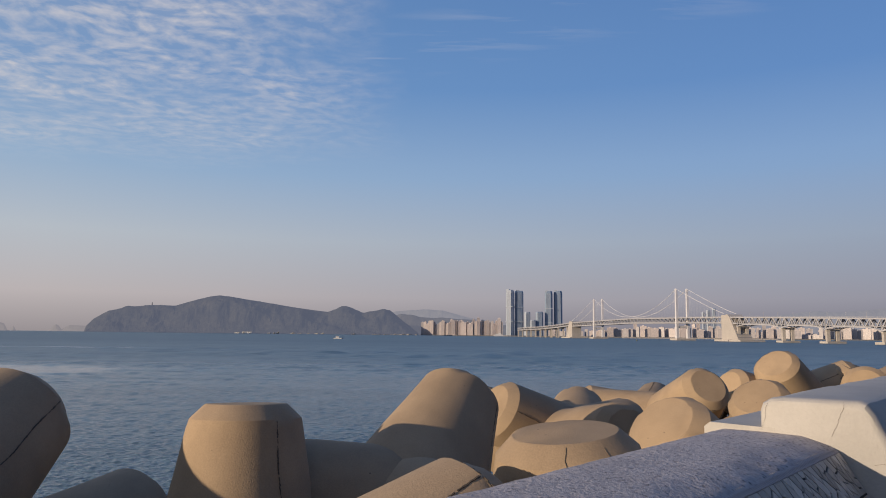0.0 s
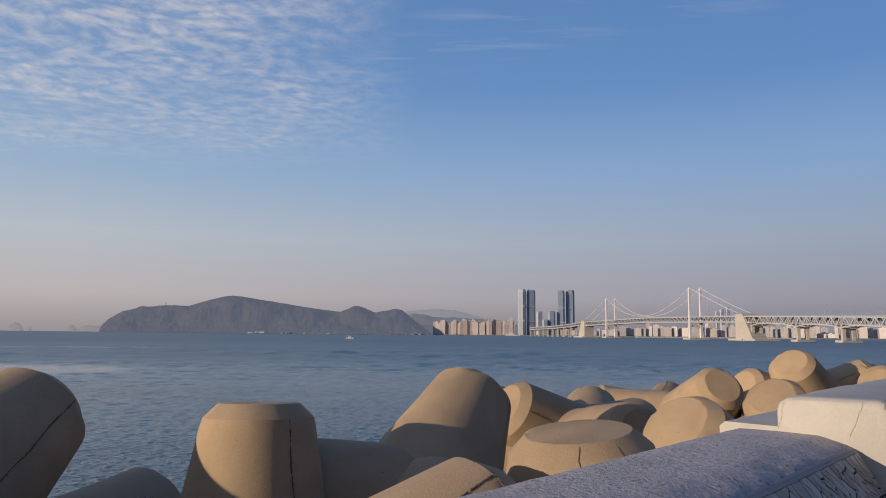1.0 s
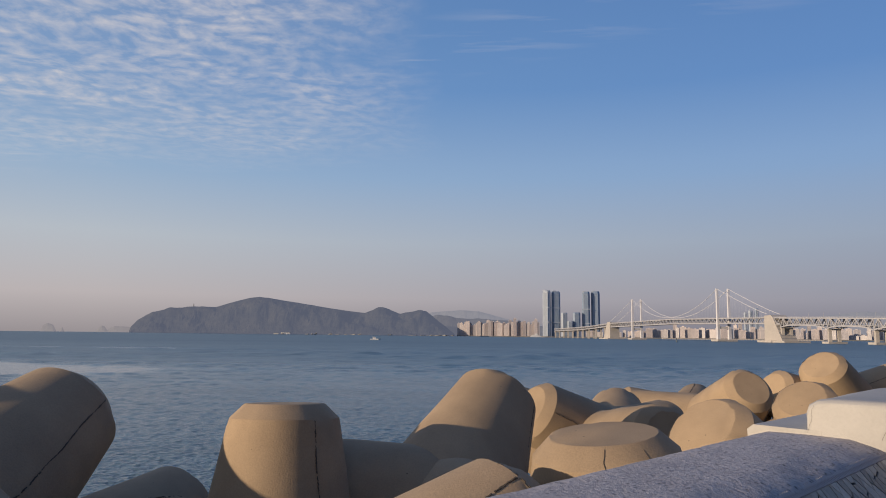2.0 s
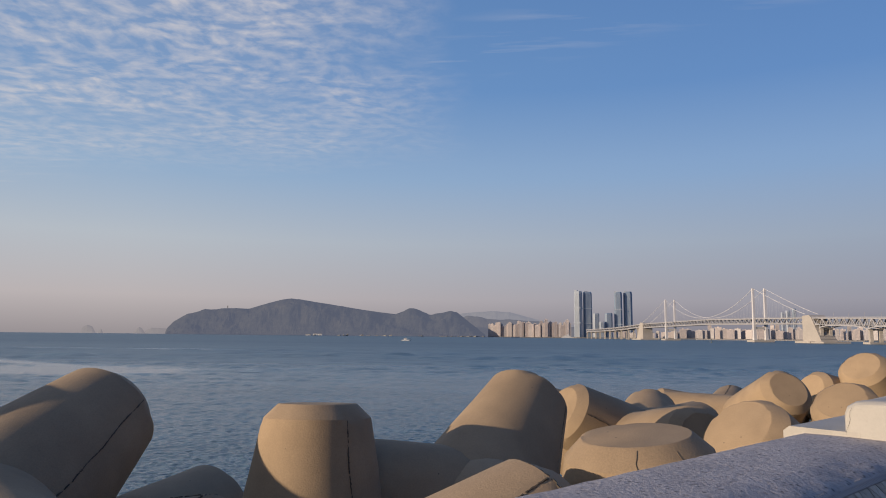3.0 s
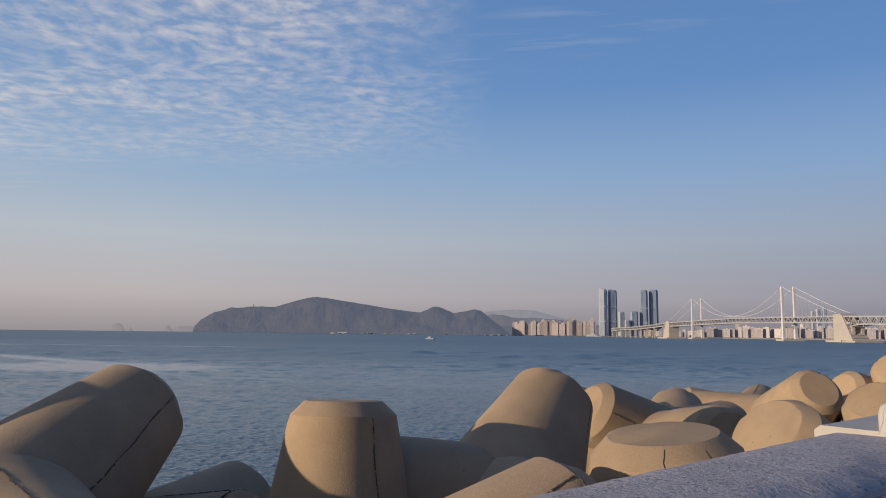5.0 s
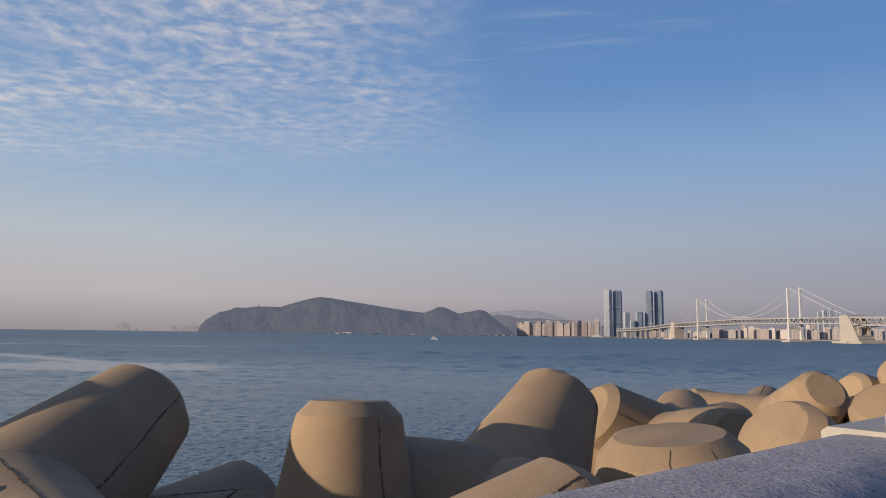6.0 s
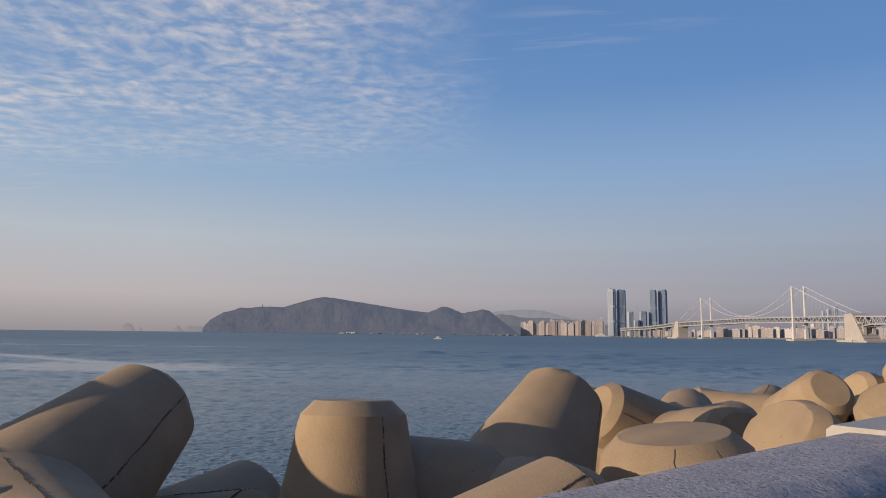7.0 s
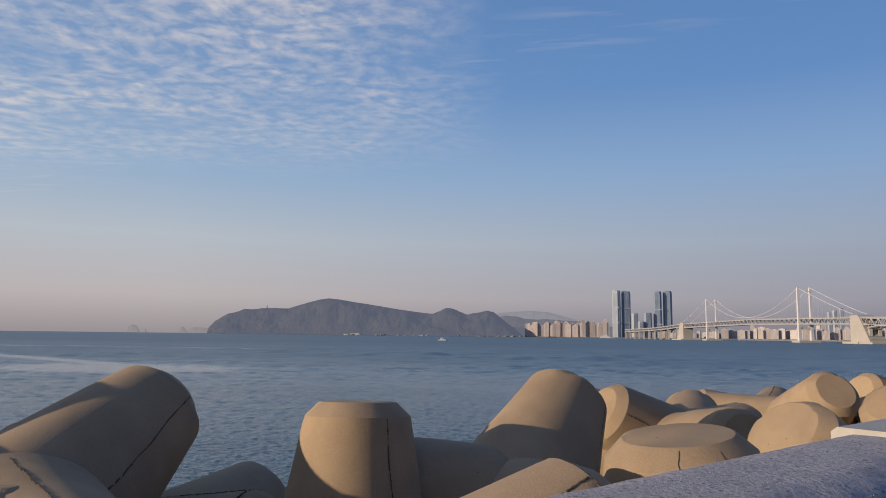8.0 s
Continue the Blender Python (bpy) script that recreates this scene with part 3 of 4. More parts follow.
def anchorage(s, near):
    """A concrete wedge whose sloping end faces away from the towers."""
    g = -1 if near else 1
    a = part("anchorage", bmesh.new(), None, bridge, "cream concrete anchorage wedge")
    bm = bmesh.new()
    top = deck_z(s) + 3
    prof = [(-14, 2), (-14, top), (8, top + 1.5), (14, top - 3), (44, 2)]
    sides = [[bm.verts.new(on_bridge(s + g * ds, side, z)) for ds, z in prof] for side in (-15.5, 15.5)]
    for k in range(5):
        bm.faces.new((sides[0][k], sides[0][(k + 1) % 5], sides[1][(k + 1) % 5], sides[1][k]))
    bm.faces.new(sides[0])
    bm.faces.new(sides[1][::-1])
    part("wedge", bm, pier_mat, a)
    for k in range(1, 8):
        bm = bmesh.new()
        z = 2 + (top - 6) * k / 8
        ds = 44 - 30 * k / 8
        beam(bm, on_bridge(s + g * (ds + 0.4), -15.5, z), on_bridge(s + g * (ds + 0.4), 15.5, z), 0.9, 0.9)
        part("rib", bm, deck_mat, a)
    bm = bmesh.new()
    box(bm, (-26, -24, -1), (30, 62, 3.6) if not near else (30, 24, 3.6), Matrix.Translation(on_bridge(s, 0, 0)) @ B_SIDE.to_track_quat("X", "Z").to_matrix().to_4x4())
    if near:
        box(bm, (-24, -62, -1), (28, -24, 3.0), Matrix.Translation(on_bridge(s, 0, 0)) @ B_SIDE.to_track_quat("X", "Z").to_matrix().to_4x4())
    part("anchorage_base", bm, pier_mat, a)


anchorage(-197, True)
anchorage(689, False)

PIERS_NEAR = [-231, -364, -473, -587, -700]
PIERS_FAR = [740, 828, 900, 967, 1030, 1090, 1150, 1210, 1270, 1330]


def pier(s, wide):
    p = part("pier", bmesh.new(), None, bridge, "pale concrete pier")
    zt = deck_z(s) - (19 if wide else 11)
    for side in (-8.5, 8.5):
        bm = bmesh.new()
        w = 2.6 if wide else 2.2
        box(bm, (-w, -w, 0), (w, w, zt), Matrix.Translation(on_bridge(s, side, 0)))
        part("column", bm, pier_mat, p)
    bm = bmesh.new()
    beam(bm, on_bridge(s, -12, zt - 1.2), on_bridge(s, 12, zt - 1.2), 3.6, 3.2)
    part("pier_cap", bm, pier_mat, p)
    if wide:
        bm = bmesh.new()
        box(bm, (-17, -9, -1), (17, 9, 3.4), Matrix.Translation(on_bridge(s, 0, 0)) @ B_SIDE.to_track_quat("X", "Z").to_matrix().to_4x4())
        part("pier_base", bm, pier_mat, p)


for s in PIERS_NEAR:
    pier(s, True)
for s in PIERS_FAR:
    pier(s, False)


def truss_span(s0, s1, depth, haunch, panel, thick):
    """One span of the double-deck truss: two decks and two side trusses, deeper over its piers where haunched."""
    count = max(2, round((s1 - s0) / panel))
    t = part("truss_span", bmesh.new(), None, bridge)
    bottom = lambda s, k: deck_z(s) - depth - (haunch * (2 * k - 1) ** 4 if haunch else 0)
    for side in (-12.5, 12.5):
        bm = bmesh.new()
        last = None
        for i in range(count + 1):
            k = i / count
            s = s0 + (s1 - s0) * k
            top, low = on_bridge(s, side, deck_z(s) - 1.2), on_bridge(s, side, bottom(s, k))
            mid = on_bridge(s, side, deck_z(s) - depth * 0.98)
            if i % 2 == 0 and haunch:
                beam(bm, top, low, thick * 0.7)
            if last:
                beam(bm, last[0], top, thick * 1.3)
                beam(bm, last[1], low, thick * 1.3)
                beam(bm, last[0] if i % 2 else last[1], low if i % 2 else top, thick)
            last = (top, low)
        part("side_truss", bm, truss_mat, t)
    for name, dz, th in (("upper_deck", 0.0, 2.0), ("lower_deck", depth - 2.2, 1.4)):
        bm = bmesh.new()
        n = 4
        rows = [[bm.verts.new(on_bridge(s0 + (s1 - s0) * i / n, side, deck_z(s0 + (s1 - s0) * i / n) - dz - o)) for side, o in ((-13, 0), (13, 0), (13, th), (-13, th))] for i in range(n + 1)]
        for a, b in zip(rows, rows[1:]):
            for k in range(4):
                bm.faces.new((a[k], a[(k + 1) % 4], b[(k + 1) % 4], b[k]))
        part(name, bm, truss_mat if name == "upper_deck" else deck_mat, t)
    bm = bmesh.new()
    for i in range(int((s1 - s0) // 6) + 1):
        s = min(s0 + i * 6, s1)
        beam(bm, on_bridge(s, -12.8, deck_z(s)), on_bridge(s, -12.8, deck_z(s) + 1.3), 0.35)
    for i in range(n):
        a, b = s0 + (s1 - s0) * i / n, s0 + (s1 - s0) * (i + 1) / n
        beam(bm, on_bridge(a, -12.8, deck_z(a) + 1.3), on_bridge(b, -12.8, deck_z(b) + 1.3), 0.35)
    part("railing", bm, truss_mat, t)


stops = [-760] + PIERS_NEAR[::-1]
for a, b in zip(stops, stops[1:]):
    truss_span(a, b, 14.0, 5.0, 10.0, 1.5)
truss_span(-231, -183, 13.0, 0, 10, 1.3)
truss_span(-183, 0, 12.5, 0, 10.0, 1.3)
truss_span(0, 246, 12.5, 0, 10.25, 1.4)
truss_span(246, 492, 12.5, 0, 10.25, 1.4)
truss_span(492, 675, 12.5, 0, 10.0, 1.5)
stops = [675] + PIERS_FAR
for a, b in zip(stops, stops[1:]):
    truss_span(a, b, 9.5, 0, 14.0, 1.5)

for side in (-13.3, 13.3):
    bm = bmesh.new()
    pts = [on_bridge(s, side, 55 + (116.5 - 55) * (s + 190) ** 1.12 / 190 ** 1.12) for s in range(-190, 0, 19)]
    pts += [on_bridge(s, side, 58 + (116.5 - 58) * ((s - 246) / 246) ** 2) for s in [492 * i / 32 for i in range(33)]]
    pts += [on_bridge(s, side, 55 + (116.5 - 55) * max(682 - s, 0) ** 1.12 / 190 ** 1.12) for s in range(511, 683, 19)]
    tube(bm, pts, 0.5)
    part("main_cable", bm, bridge_mat, bridge, "white main cable")
    for s in range(-170, 680, 14):
        if s < 0:
            z = 55 + (116.5 - 55) * (s + 190) ** 1.12 / 190 ** 1.12
        elif s <= 492:
            z = 58 + (116.5 - 58) * ((s - 246) / 246) ** 2
        else:
            z = 55 + (116.5 - 55) * max(682 - s, 0) ** 1.12 / 190 ** 1.12
        if z > deck_z(s) + 1:
            bm = bmesh.new()
            beam(bm, on_bridge(s, side, deck_z(s)), on_bridge(s, side, z), 0.12)
            part("hanger", bm, bridge_mat, bridge)

# lamp masts along the bridge deck
lamp_bm = bmesh.new()
beam(lamp_bm, (0, 0, 0), (0, 0, 9), 0.35)
beam(lamp_bm, (0, 0, 9), (2.4, 0, 9.4), 0.3)
lamp_me = mesh_of("street_lamp", lamp_bm, truss_mat)
for s in range(-700, -200, 42):
    ob = new("street_lamp", lamp_me)
    ob.location = on_bridge(s, 12, deck_z(s))
    tagged(ob, "thin grey lamp mast on the bridge deck", "street lamp", "bridge lamps")

# ---- distant land ----
def ridge(name, points, y, depth, mat, label, rough, base=-2.0, spread=0.35):
    """A hill range whose skyline follows (x / y, height / y) stops, with slopes running down to its foot on both sides."""
    bm = bmesh.new()
    xs, hs = [p[0] for p in points], [p[1] for p in points]
    cols, rows = (420 if depth < 80 else 220), (6 if depth < 80 else 14)
    grid = []
    for i in range(cols + 1):
        a = xs[0] + (xs[-1] - xs[0]) * i / cols
        h = float(np.interp(a, xs, hs)) * y + EYE
        line = []
        for j in range(-rows, rows + 1):
            k = j / rows
            fall = math.cos(k * math.pi / 2) ** 1.1
            px, py = a * y, y + k * depth
            jit = noise.fractal(Vector((px * 0.006, py * 0.006, y)), 0.9, 2.0, 5)
            z = base + (h - base) * fall + jit * rough * (0.35 + abs(k)) * min(1, (h - base) / 60) * (0.15 if j == 0 else 1.0) * (1 - abs(k) ** 6)
            line.append(bm.verts.new((px * (1 + k * depth / y), py, max(z, base))))
        grid.append(line)
    for p, q in zip(grid, grid[1:]):
        for j in range(len(p) - 1):
            bm.faces.new((p[j], q[j], q[j + 1], p[j + 1]))
    bmesh.ops.recalc_face_normals(bm, faces=bm.faces)
    ob = part(name, bm, mat, None, smooth=False)
    return tagged(ob, label, "hills", kind="structure")


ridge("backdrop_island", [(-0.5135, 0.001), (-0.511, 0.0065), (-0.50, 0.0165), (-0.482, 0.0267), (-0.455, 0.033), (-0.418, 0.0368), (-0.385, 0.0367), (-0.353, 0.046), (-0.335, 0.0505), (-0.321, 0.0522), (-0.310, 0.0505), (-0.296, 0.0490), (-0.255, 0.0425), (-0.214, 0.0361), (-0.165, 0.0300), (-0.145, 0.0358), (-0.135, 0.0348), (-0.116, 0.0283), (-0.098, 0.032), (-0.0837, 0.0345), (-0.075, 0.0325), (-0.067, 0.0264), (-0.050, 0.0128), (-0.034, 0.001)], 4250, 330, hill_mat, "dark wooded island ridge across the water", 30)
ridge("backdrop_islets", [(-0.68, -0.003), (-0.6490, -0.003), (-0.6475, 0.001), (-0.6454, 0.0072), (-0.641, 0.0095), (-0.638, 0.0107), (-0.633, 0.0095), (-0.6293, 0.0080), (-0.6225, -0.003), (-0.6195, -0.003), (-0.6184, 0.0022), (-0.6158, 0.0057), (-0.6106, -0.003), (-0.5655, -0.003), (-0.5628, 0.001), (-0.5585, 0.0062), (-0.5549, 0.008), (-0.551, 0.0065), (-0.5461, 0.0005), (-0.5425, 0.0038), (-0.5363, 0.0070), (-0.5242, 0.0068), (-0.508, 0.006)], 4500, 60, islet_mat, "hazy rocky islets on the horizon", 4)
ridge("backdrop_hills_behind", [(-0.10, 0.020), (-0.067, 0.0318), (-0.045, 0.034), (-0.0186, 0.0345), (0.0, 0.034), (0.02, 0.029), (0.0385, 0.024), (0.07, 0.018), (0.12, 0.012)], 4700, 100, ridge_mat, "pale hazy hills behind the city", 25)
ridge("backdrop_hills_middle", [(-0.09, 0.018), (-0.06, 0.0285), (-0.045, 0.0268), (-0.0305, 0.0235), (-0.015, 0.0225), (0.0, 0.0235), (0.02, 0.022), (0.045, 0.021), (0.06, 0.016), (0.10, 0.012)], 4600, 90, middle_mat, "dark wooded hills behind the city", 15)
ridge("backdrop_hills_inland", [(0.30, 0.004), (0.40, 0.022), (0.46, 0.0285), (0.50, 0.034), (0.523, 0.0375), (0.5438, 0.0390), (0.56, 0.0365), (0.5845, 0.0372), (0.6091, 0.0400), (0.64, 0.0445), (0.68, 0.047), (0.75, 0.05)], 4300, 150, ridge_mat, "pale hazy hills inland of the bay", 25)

bm = bmesh.new()
for lo, hi in (((-125, 4080, -2), (470, 4800, 4.5)), ((60, 3780, -2), (460, 4090, 4.4)), ((640, 3050, -2), (3400, 4100, 4.5)), ((330, 3500, -2), (900, 4600, 4.5))):
    box(bm, lo, hi)
tagged(part("shore", bm, land_mat), "low built-up shore across the bay", "shore", kind="structure")


def block_flat(w, d, h, bays, floors, seed):
    """An apartment slab: walls, a recessed window band a floor between piers, and a roof house."""
    rnd = random.Random(seed)
    wall_bm, win_bm, roof_bm = bmesh.new(), bmesh.new(), bmesh.new()
    box(wall_bm, (-w / 2 + 0.4, -d / 2 + 0.4, 0), (w / 2 - 0.4, d / 2 - 0.4, h))
    for i in range(bays + 1):
        x = -w / 2 + w * i / bays
        box(wall_bm, (x - 0.9, -d / 2 - 0.3, 0), (x + 0.9, -d / 2 + 0.6, h + 0.6))
    for f in range(floors):
        z = 3 + (h - 4) * f / floors
        box(wall_bm, (-w / 2, -d / 2, z - 1.2), (w / 2, d / 2, z))
    half = w / bays / 2 - 1.1
    box(win_bm, (-half, -d / 2 + 0.15, 3), (half, -d / 2 + 0.5, h - 1.5))
    box(roof_bm, (-w * 0.18, -d * 0.25, h), (w * 0.12, d * 0.25, h + 4.5))
    return wall_bm, win_bm, roof_bm


KINDS = []
for i, (w, d, h, bays, mat) in enumerate(((20, 12, 72, 4, flat_wall), (30, 12, 64, 6, flat_wall), (16, 12, 84, 3, flat_wall), (27, 12, 56, 5, flat_wall_b), (54, 18, 24, 9, flat_wall_b), (15, 12, 76, 3, flat_wall_b))):
    a, b, c = block_flat(w, d, h, bays, int(h / 6), i)
    KINDS.append((mesh_of("wall", a, mat), mesh_of("roof_house", c, mat), mesh_of("window_bay", b, window_hazed), [w * ((j + 0.5) / bays - 0.5) for j in range(bays)]))


def apartment(x, y, k, turn, tall, group):
    th = thing("apartment_building", ("pale beige", "pale beige", "tall beige", "grey", "low grey", "slim grey")[k] + " apartment slab on the far shore", "building", pose(x, y, 4.0, 0, 0, turn) @ Matrix.Diagonal((1, 1, tall, 1)), group)
    wall_me, roof_me, bay_me, places = KINDS[k]
    part("wall", wall_me, None, th)
    part("roof_house", roof_me, None, th)
    for x in places:
        part("window_bay", bay_me, None, th).location.x = x


rnd = random.Random(5)
a = -0.028
while a < 0.088:                      # beside the glass towers
    y = 4150 - 320 * (a + 0.028) / 0.116 + rnd.uniform(-25, 25)
    apartment(a * y, y, rnd.choice((0, 0, 1, 2, 2, 5)), rnd.uniform(-24, 8) - math.degrees(math.atan(a)) * 0.9, rnd.uniform(0.88, 1.16) * (1.0 if a > 0.0 else 0.88), "city beside the towers")
    a += rnd.uniform(0.0022, 0.0042)
a = 0.155
while a < 0.70:                       # behind the bridge
    y = 3560 - (a - 0.235) * 850 + rnd.uniform(-45, 45) if a > 0.235 else rnd.uniform(3800, 4000)
    gap = 0.50 < a < 0.545
    apartment(a * y, y, rnd.choice((4, 4, 3)) if gap else rnd.choice((0, 1, 1, 3, 3, 5)), rnd.uniform(-24, 8) - math.degrees(math.atan(a)) * 0.9, rnd.uniform(0.62, 0.9) if a > 0.235 else 0.5, "city behind the bridge")
    a += rnd.uniform(0.0052, 0.0100)
a = 0.23
while a < 0.70:                       # lower blocks further inland
    y = rnd.uniform(3600, 4000)
    apartment(a * y, y, rnd.choice((0, 1, 2, 3, 4, 5)), rnd.uniform(-24, 8) - math.degrees(math.atan(a)) * 0.9, rnd.uniform(0.45, 1.05), "city behind the bridge")
    a += rnd.uniform(0.006, 0.012)


def glass_tower(a0, a1, el, y, mat, label, turn=0, bands=(), crown=True):
    """A tower block with rounded corners, floor fins, pale service bands and a stepped crown."""
    w, h = (a1 - a0) * y, el * y + EYE - 4
    th = thing("glass_tower", label, "skyscraper", pose((a0 + a1) / 2 * y, y, 4, 0, 0, turn), "glass towers")
    bm = bmesh.new()
    d, c = w * 0.8, w * 0.22
    ring = [(-w / 2 + c, -d / 2), (w / 2 - c, -d / 2), (w / 2, -d / 2 + c), (w / 2, d / 2 - c), (w / 2 - c, d / 2), (-w / 2 + c, d / 2), (-w / 2, d / 2 - c), (-w / 2, -d / 2 + c)]
    rings = [[bm.verts.new((x * k, yy * k, z)) for x, yy in ring] for z, k in ((0, 1), (h * 0.93, 1), (h * 0.97, 0.96), (h, 0.82))]
    for p, q in zip(rings, rings[1:]):
        for k in range(8):
            bm.faces.new((p[k], p[(k + 1) % 8], q[(k + 1) % 8], q[k]))
    bm.faces.new(rings[-1])
    part("facade", bm, mat, th)
    for k in range(5):
        x = -w / 2 + c + (w - 2 * c) * k / 4
        bm = bmesh.new()
        box(bm, (x - 0.7, -d / 2 - 0.8, 0), (x + 0.7, -d / 2 + 0.5, h * 0.94))
        part("fin", bm, tower_pale, th)
    for b in bands:
        bm = bmesh.new()
        box(bm, (-w / 2 - 0.4, -d / 2 - 1.0, h * b), (w / 2 + 0.4, d / 2 + 1.0, h * b + 5))
        part("service_band", bm, tower_pale, th, "pale service floor")
    if crown:
        bm = bmesh.new()
        box(bm, (-w * 0.42, -d * 0.42, h * 0.96), (-w * 0.05, d * 0.3, h * 1.015))
        part("crown", bm, tower_pale, th)


glass_tower(0.0922, 0.1030, 0.0645, 4300, tower_pale, "pale slender glass skyscraper with service floors", -25, (0.3, 0.62))
glass_tower(0.1045, 0.1165, 0.0632, 4320, glass_blue, "blue-grey glass skyscraper with pale bands", 8, (0.3, 0.62))
glass_tower(0.1478, 0.1590, 0.0632, 4300, glass_blue, "blue-grey glass skyscraper with pale bands", -10, (0.28, 0.60))
glass_tower(0.1608, 0.1730, 0.0638, 4320, glass_blue, "dark blue glass skyscraper with a tapering crown", -10)
glass_tower(0.1180, 0.1265, 0.0330, 4280, tower_pale, "half-height grey residential tower", 10, (), False)
glass_tower(0.1345, 0.1450, 0.0335, 4280, glass_blue, "half-height blue-grey residential tower", 0, (), False)
glass_tower(0.1268, 0.1340, 0.0215, 4260, tower_pale, "low pale tower between the skyscrapers", 0, (), False)
glass_tower(0.3800, 0.3860, 0.0385, 4100, tower_pale, "far grey tower behind the bridge", 5, (), False)
glass_tower(0.3890, 0.3940, 0.0415, 4100, glass_blue, "far dark tower behind the bridge", -5, (), False)
glass_tower(0.3740, 0.3780, 0.0360, 4100, tower_pale, "far grey tower behind the bridge", 5, (), False)

# long low sea wall in front of the city
bm = bmesh.new()
for i in range(60):
    x0, x1 = 700 + i * 9, 709 + i * 9
    box(bm, (x0, 2690 - i * 2, -1), (x1 - 0.2, 2704 - i * 2, 3.4 + 0.5 * (i % 3 == 0)))
tagged(part("breakwater", bm, pier_mat), "long low pale breakwater in the bay", "breakwater", kind="structure")

# white buildings and masts on the island
def small_house(x, y, z, w, h, label):
    th = thing("island_building", label, "building", pose(x, y, z))
    bm = bmesh.new()
    box(bm, (-w / 2, -5, 0), (w / 2, 5, h))
    part("wall", bm, boat_white, th)
    bm = bmesh.new()
    box(bm, (-w / 2 - 1, -6, h), (w / 2 + 1, 6, h + 1.5))
    part("roof", bm, deck_mat, th)
    for i in range(5):
        bm = bmesh.new()
        x0 = -w / 2 + w * (i + 0.25) / 5
        box(bm, (x0, -5.3, h * 0.3), (x0 + w * 0.1, -4.9, h * 0.75))
        part("window", bm, window_hazed, th)


small_house(-0.280 * 3915, 3915, 0, 52, 9, "small white terminal on the island shore")
small_house(-0.294 * 3915, 3915, 0, 26, 5, "small white shed on the island shore")
small_house(-0.092 * 4080, 4080, 84, 46, 14, "pale building on the wooded knoll")
bm = bmesh.new()
beam(bm, (0, 0, -20), (0, 0, 28), 3.5)
beam(bm, (-4, 0, 14), (4, 0, 14), 2.0)
beam(bm, (-3, 0, 20), (3, 0, 20), 2.0)
mast = part("radio_mast", bm, deck_mat)
mast.location = (-0.4185 * 4250, 4250, 0.0365 * 4250)
tagged(mast, "thin grey mast on the island ridge", "mast")

# pale rocks along the island's foot
bm = bmesh.new()
rnd = random.Random(21)
for i in range(60):
    a = rnd.choice((rnd.uniform(-0.30, -0.035), rnd.uniform(-0.10, -0.035)))
    r = rnd.uniform(3, 9)
    m = pose(a * 3905, 3905 + rnd.uniform(-4, 12), -0.5, rnd.uniform(0, 40), rnd.uniform(0, 40), rnd.uniform(0, 180)) @ Matrix.Diagonal((rnd.uniform(1.2, 3.2), 1, rnd.uniform(0.4, 0.9), 1))
    bmesh.ops.create_icosphere(bm, subdivisions=1, radius=r, matrix=m)
uneven(bm, 1.2, 0.2)
tagged(part("shore_rocks", bm, rock_mat), "pale tan rocks along the island shore", "rocks", kind="stuff")

# moored white ship by the towers
ship = thing("white_ship", "white passenger ship moored below the glass towers", "ship", pose(0.083 * 3700, 3700, 0, 0, 0, 6))
bm = bmesh.new()
out = [(-34, -5), (22, -5), (36, 0), (22, 5), (-34, 5)]
lo = [bm.verts.new((x * 0.94, y * 0.8, -1)) for x, y in out]
hi = [bm.verts.new((x, y, 5.0 + (2.0 if x > 30 else 0))) for x, y in out]
for k in range(5):
    bm.faces.new((lo[k], lo[(k + 1) % 5], hi[(k + 1) % 5], hi[k]))
bm.faces.new(hi)
part("hull", bm, boat_white, ship)
for k, (x0, x1, z0, z1) in enumerate(((-28, 14, 5, 9), (-22, 8, 9, 13), (-6, 4, 13, 19))):
    bm = bmesh.new()
    box(bm, (x0, -4 + k, z0), (x1, 4 - k, z1))
    part("deckhouse", bm, boat_white, ship)

# boat and buoy
boat = thing("fishing_boat", "small white fishing boat with a low cabin", "boat", pose(-0.1485 * 955, 955, 0, 0, 0, 4) @ Matrix.Diagonal((1.0, 1.0, 1.0, 1)))
bm = bmesh.new()
out = [(-7, -1.6), (4.5, -1.7), (7.6, 0), (4.5, 1.7), (-7, 1.6)]
lo = [bm.verts.new((x * 0.92, y * 0.75, -0.4)) for x, y in out]
hi = [bm.verts.new((x, y, 1.2 + (0.9 if x > 5 else 0.2 if x > 0 else 0))) for x, y in out]
for k in range(5):
    bm.faces.new((lo[k], lo[(k + 1) % 5], hi[(k + 1) % 5], hi[k]))
bm.faces.new(hi)
part("hull", bm, boat_white, boat)
bm = bmesh.new()
box(bm, (-3.5, -1.2, 1.2), (0.5, 1.2, 3.6))
box(bm, (-3.9, -1.4, 3.6), (0.9, 1.4, 3.85))
part("cabin", bm, boat_white, boat)
bm = bmesh.new()
box(bm, (-3.0, -1.25, 2.4), (0.1, -1.18, 3.2))
part("cabin_window", bm, window_hazed, boat)
bm = bmesh.new()
beam(bm, (-2, 0, 3.6), (-2, 0, 7), 0.22)
beam(bm, (5, 0, 1.5), (5, 0, 4.5), 0.2)
part("mast", bm, buoy_mat, boat)
buoy = thing("buoy", "dark navigation buoy afloat in the bay", "buoy", pose(0.2795 * 1150, 1150, 0))
bm = bmesh.new()
tube(bm, [(0, 0, -0.5), (0, 0, 1.4)], 1.3, 10)
part("float", bm, buoy_mat, buoy)
bm = bmesh.new()
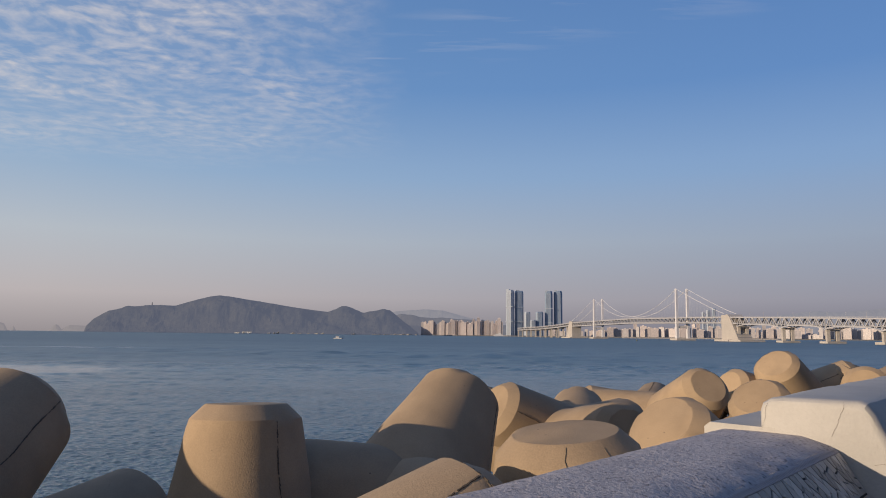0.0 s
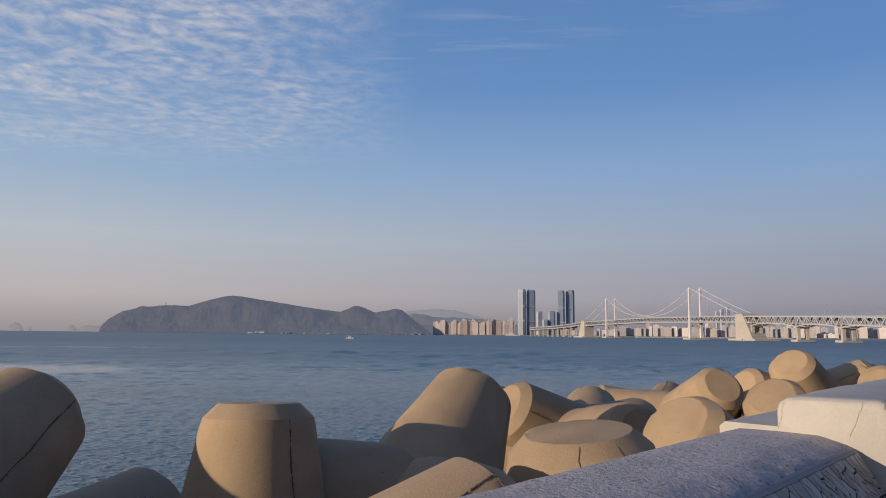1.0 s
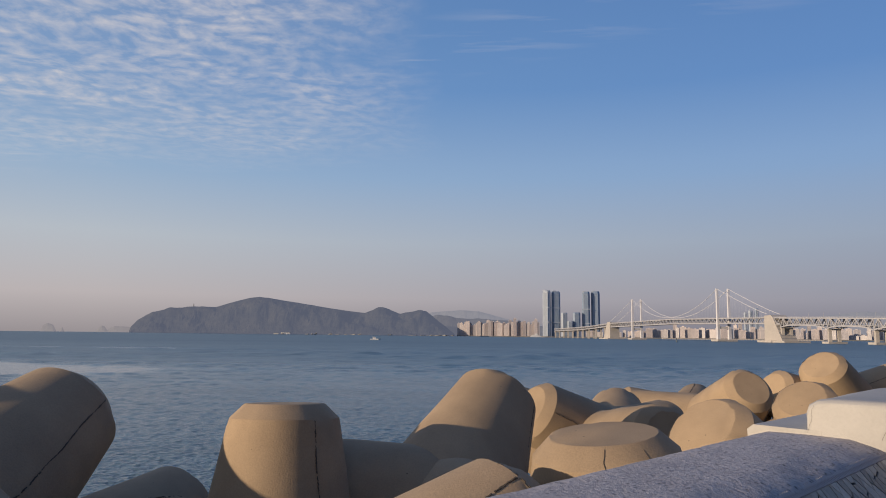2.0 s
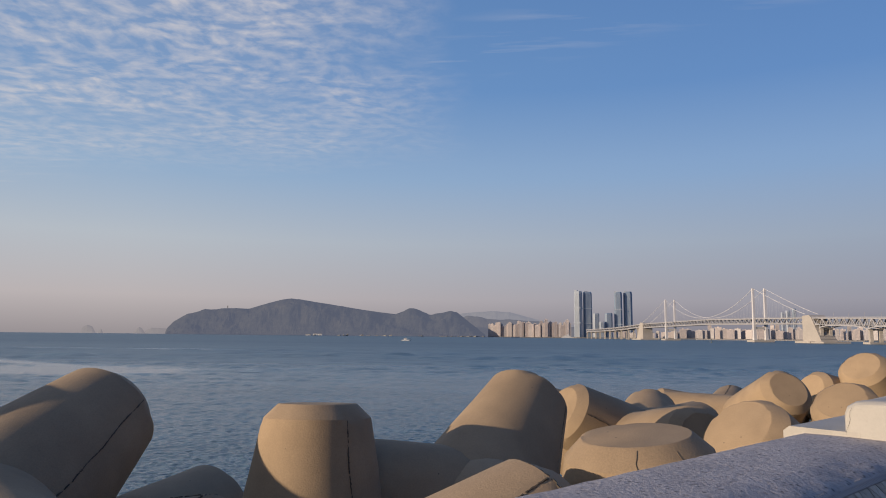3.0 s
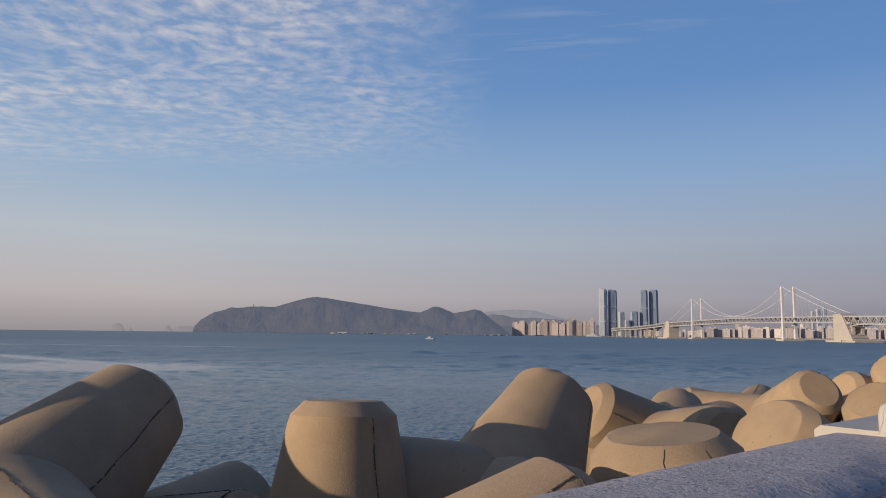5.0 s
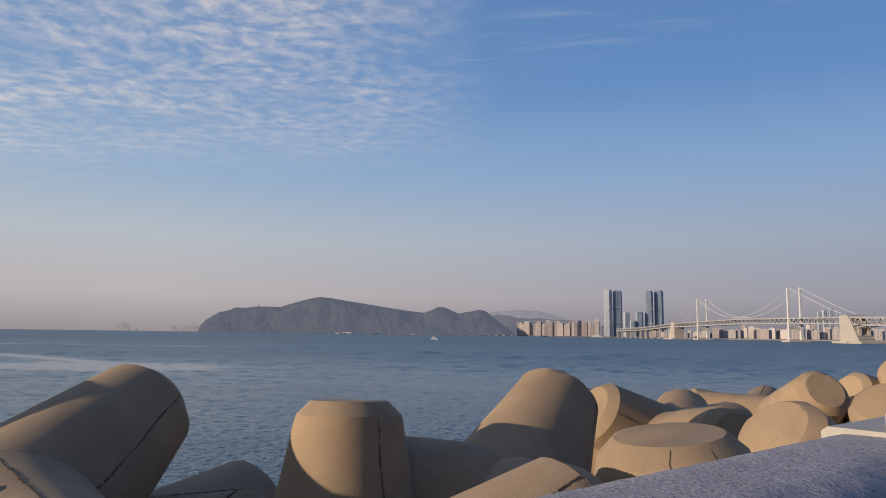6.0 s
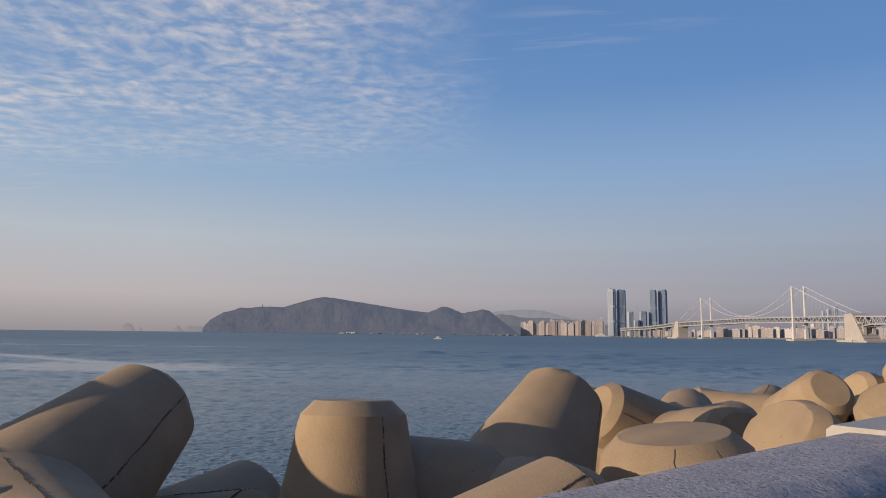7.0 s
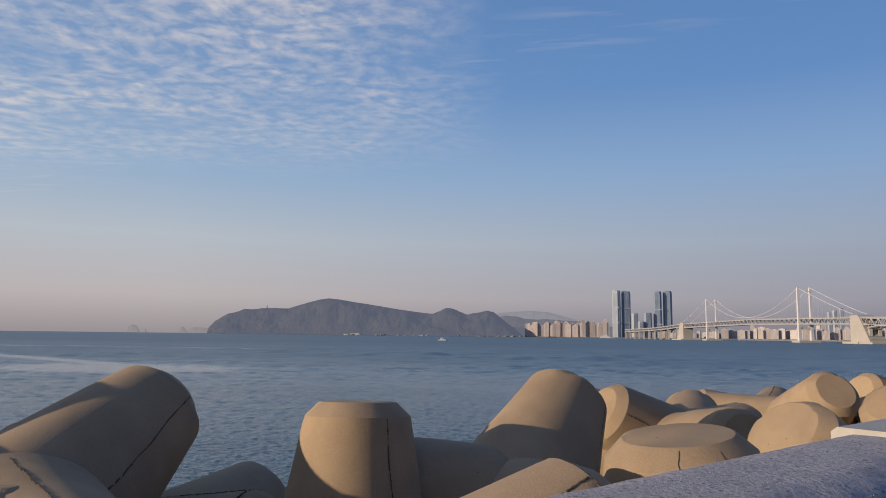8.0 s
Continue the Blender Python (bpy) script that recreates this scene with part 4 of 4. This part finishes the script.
for k in range(3):
    aa = k * 2.094
    beam(bm, (math.cos(aa), math.sin(aa), 1.3), (0.2 * math.cos(aa), 0.2 * math.sin(aa), 5.2), 0.25)
box(bm, (-0.5, -0.5, 5.0), (0.5, 0.5, 6.2))
part("cage", bm, buoy_mat, buoy)

# ---- mosaic shards and rib strip on the parapet's inner face, last ----
F0, F1 = Vector((-0.901, 7.443)), Vector((-0.303, 6.49))      # (n, z) of the face's top and foot
FLEN = (F1 - F0).length


def on_face(s, d, proud):
    n, z = F0 + (F1 - F0) * (d / FLEN)
    out = Vector((F0.y - F1.y, F1.x - F0.x)).normalized()
    return wall_at(s, n + out.x * proud, z + out.y * proud)


rnd = random.Random(11)
seeds = []
while len(seeds) < 130:
    p = (rnd.uniform(1.7, S_END), rnd.uniform(0.0, 0.225))
    if all(((p[0] - q[0]) / 0.06) ** 2 + ((p[1] - q[1]) / 0.07) ** 2 > 0.6 for q in seeds) or rnd.random() < 0.02:
        seeds.append(p)
SLANT = 0.55
for sx, sd in seeds:
    poly = [(1.7, 0.007), (S_END - 0.012, 0.007), (S_END - 0.012, 0.212), (1.7, 0.212)]
    for qx, qd in seeds:
        if (qx, qd) == (sx, sd) or abs(qx - sx) > 0.3 or abs(qd - sd) > 0.3:
            continue
        # elongated, slanted cells
        met = lambda x, d: (((x - d * SLANT) / 0.75), d / 1.35)
        ax, ad = met(sx, sd)
        bx, bd = met(qx, qd)
        nx, nd = bx - ax, bd - ad
        ln = math.hypot(nx, nd)
        lim = (nx * (ax + bx) + nd * (ad + bd)) / 2 - 0.0034 * ln
        f = lambda p: nx * met(*p)[0] + nd * met(*p)[1] - lim
        res = []
        for i in range(len(poly)):
            p, q = poly[i - 1], poly[i]
            fp, fq = f(p), f(q)
            if (fp < 0) != (fq < 0):
                k = fp / (fp - fq)
                res.append((p[0] + (q[0] - p[0]) * k, p[1] + (q[1] - p[1]) * k))
            if fq < 0:
                res.append(q)
        poly = res
        if len(poly) < 3:
            break
    if len(poly) < 3:
        continue
    cx, cd = sum(p[0] for p in poly) / len(poly), sum(p[1] for p in poly) / len(poly)
    h = rnd.uniform(0.002, 0.0045)
    bm = bmesh.new()
    base = [bm.verts.new(on_face(x, d, -0.003)) for x, d in poly]
    top = [bm.verts.new(on_face(cx + (x - cx) * 0.97, cd + (d - cd) * 0.97, h)) for x, d in poly]
    for i in range(len(poly)):
        bm.faces.new((base[i - 1], base[i], top[i], top[i - 1]))
    bm.faces.new(top)
    bmesh.ops.recalc_face_normals(bm, faces=bm.faces)
    part("mosaic_stone", bm, shard_mat, wall)
for i in range(24):                      # border tiles below the mosaic
    s0 = 1.7 + i * 0.094
    bm = bmesh.new()
    a, b = s0, min(s0 + 0.088, S_END - 0.012)
    lo = [bm.verts.new(on_face(x, d, 0.0)) for x, d in ((a, 0.222), (b, 0.222), (b, 0.268), (a, 0.268))]
    hi = [bm.verts.new(on_face(x, d, 0.010)) for x, d in ((a + 0.003, 0.225), (b - 0.003, 0.225), (b - 0.003, 0.265), (a + 0.003, 0.265))]
    for k in range(4):
        bm.faces.new((lo[k - 1], lo[k], hi[k], hi[k - 1]))
    bm.faces.new(hi)
    bmesh.ops.recalc_face_normals(bm, faces=bm.faces)
    part("border_tile", bm, shard_mat, wall)
rib_bm = bmesh.new()
box(rib_bm, (-0.0072, -0.021, -0.008), (0.0072, 0.021, 0.002))
rib_me = mesh_of("rib", rib_bm, coping_mat)
DOWN = (N_IN * 0.04 + Vector((0, 0, -0.022))).normalized()
ROT = Matrix((U, DOWN, U.cross(DOWN))).transposed().to_4x4()
if ROT.col[2].z < 0:
    ROT = Matrix((-U, DOWN, (-U).cross(DOWN))).transposed().to_4x4()
for i in range(105):
    s = 1.75 + i * 0.021
    if s < S_END - 0.01:
        ob = part("rib", rib_me, None, wall)
        ob.matrix_basis = Matrix.Translation(wall_at(s, -0.914, 7.4495)) @ ROT
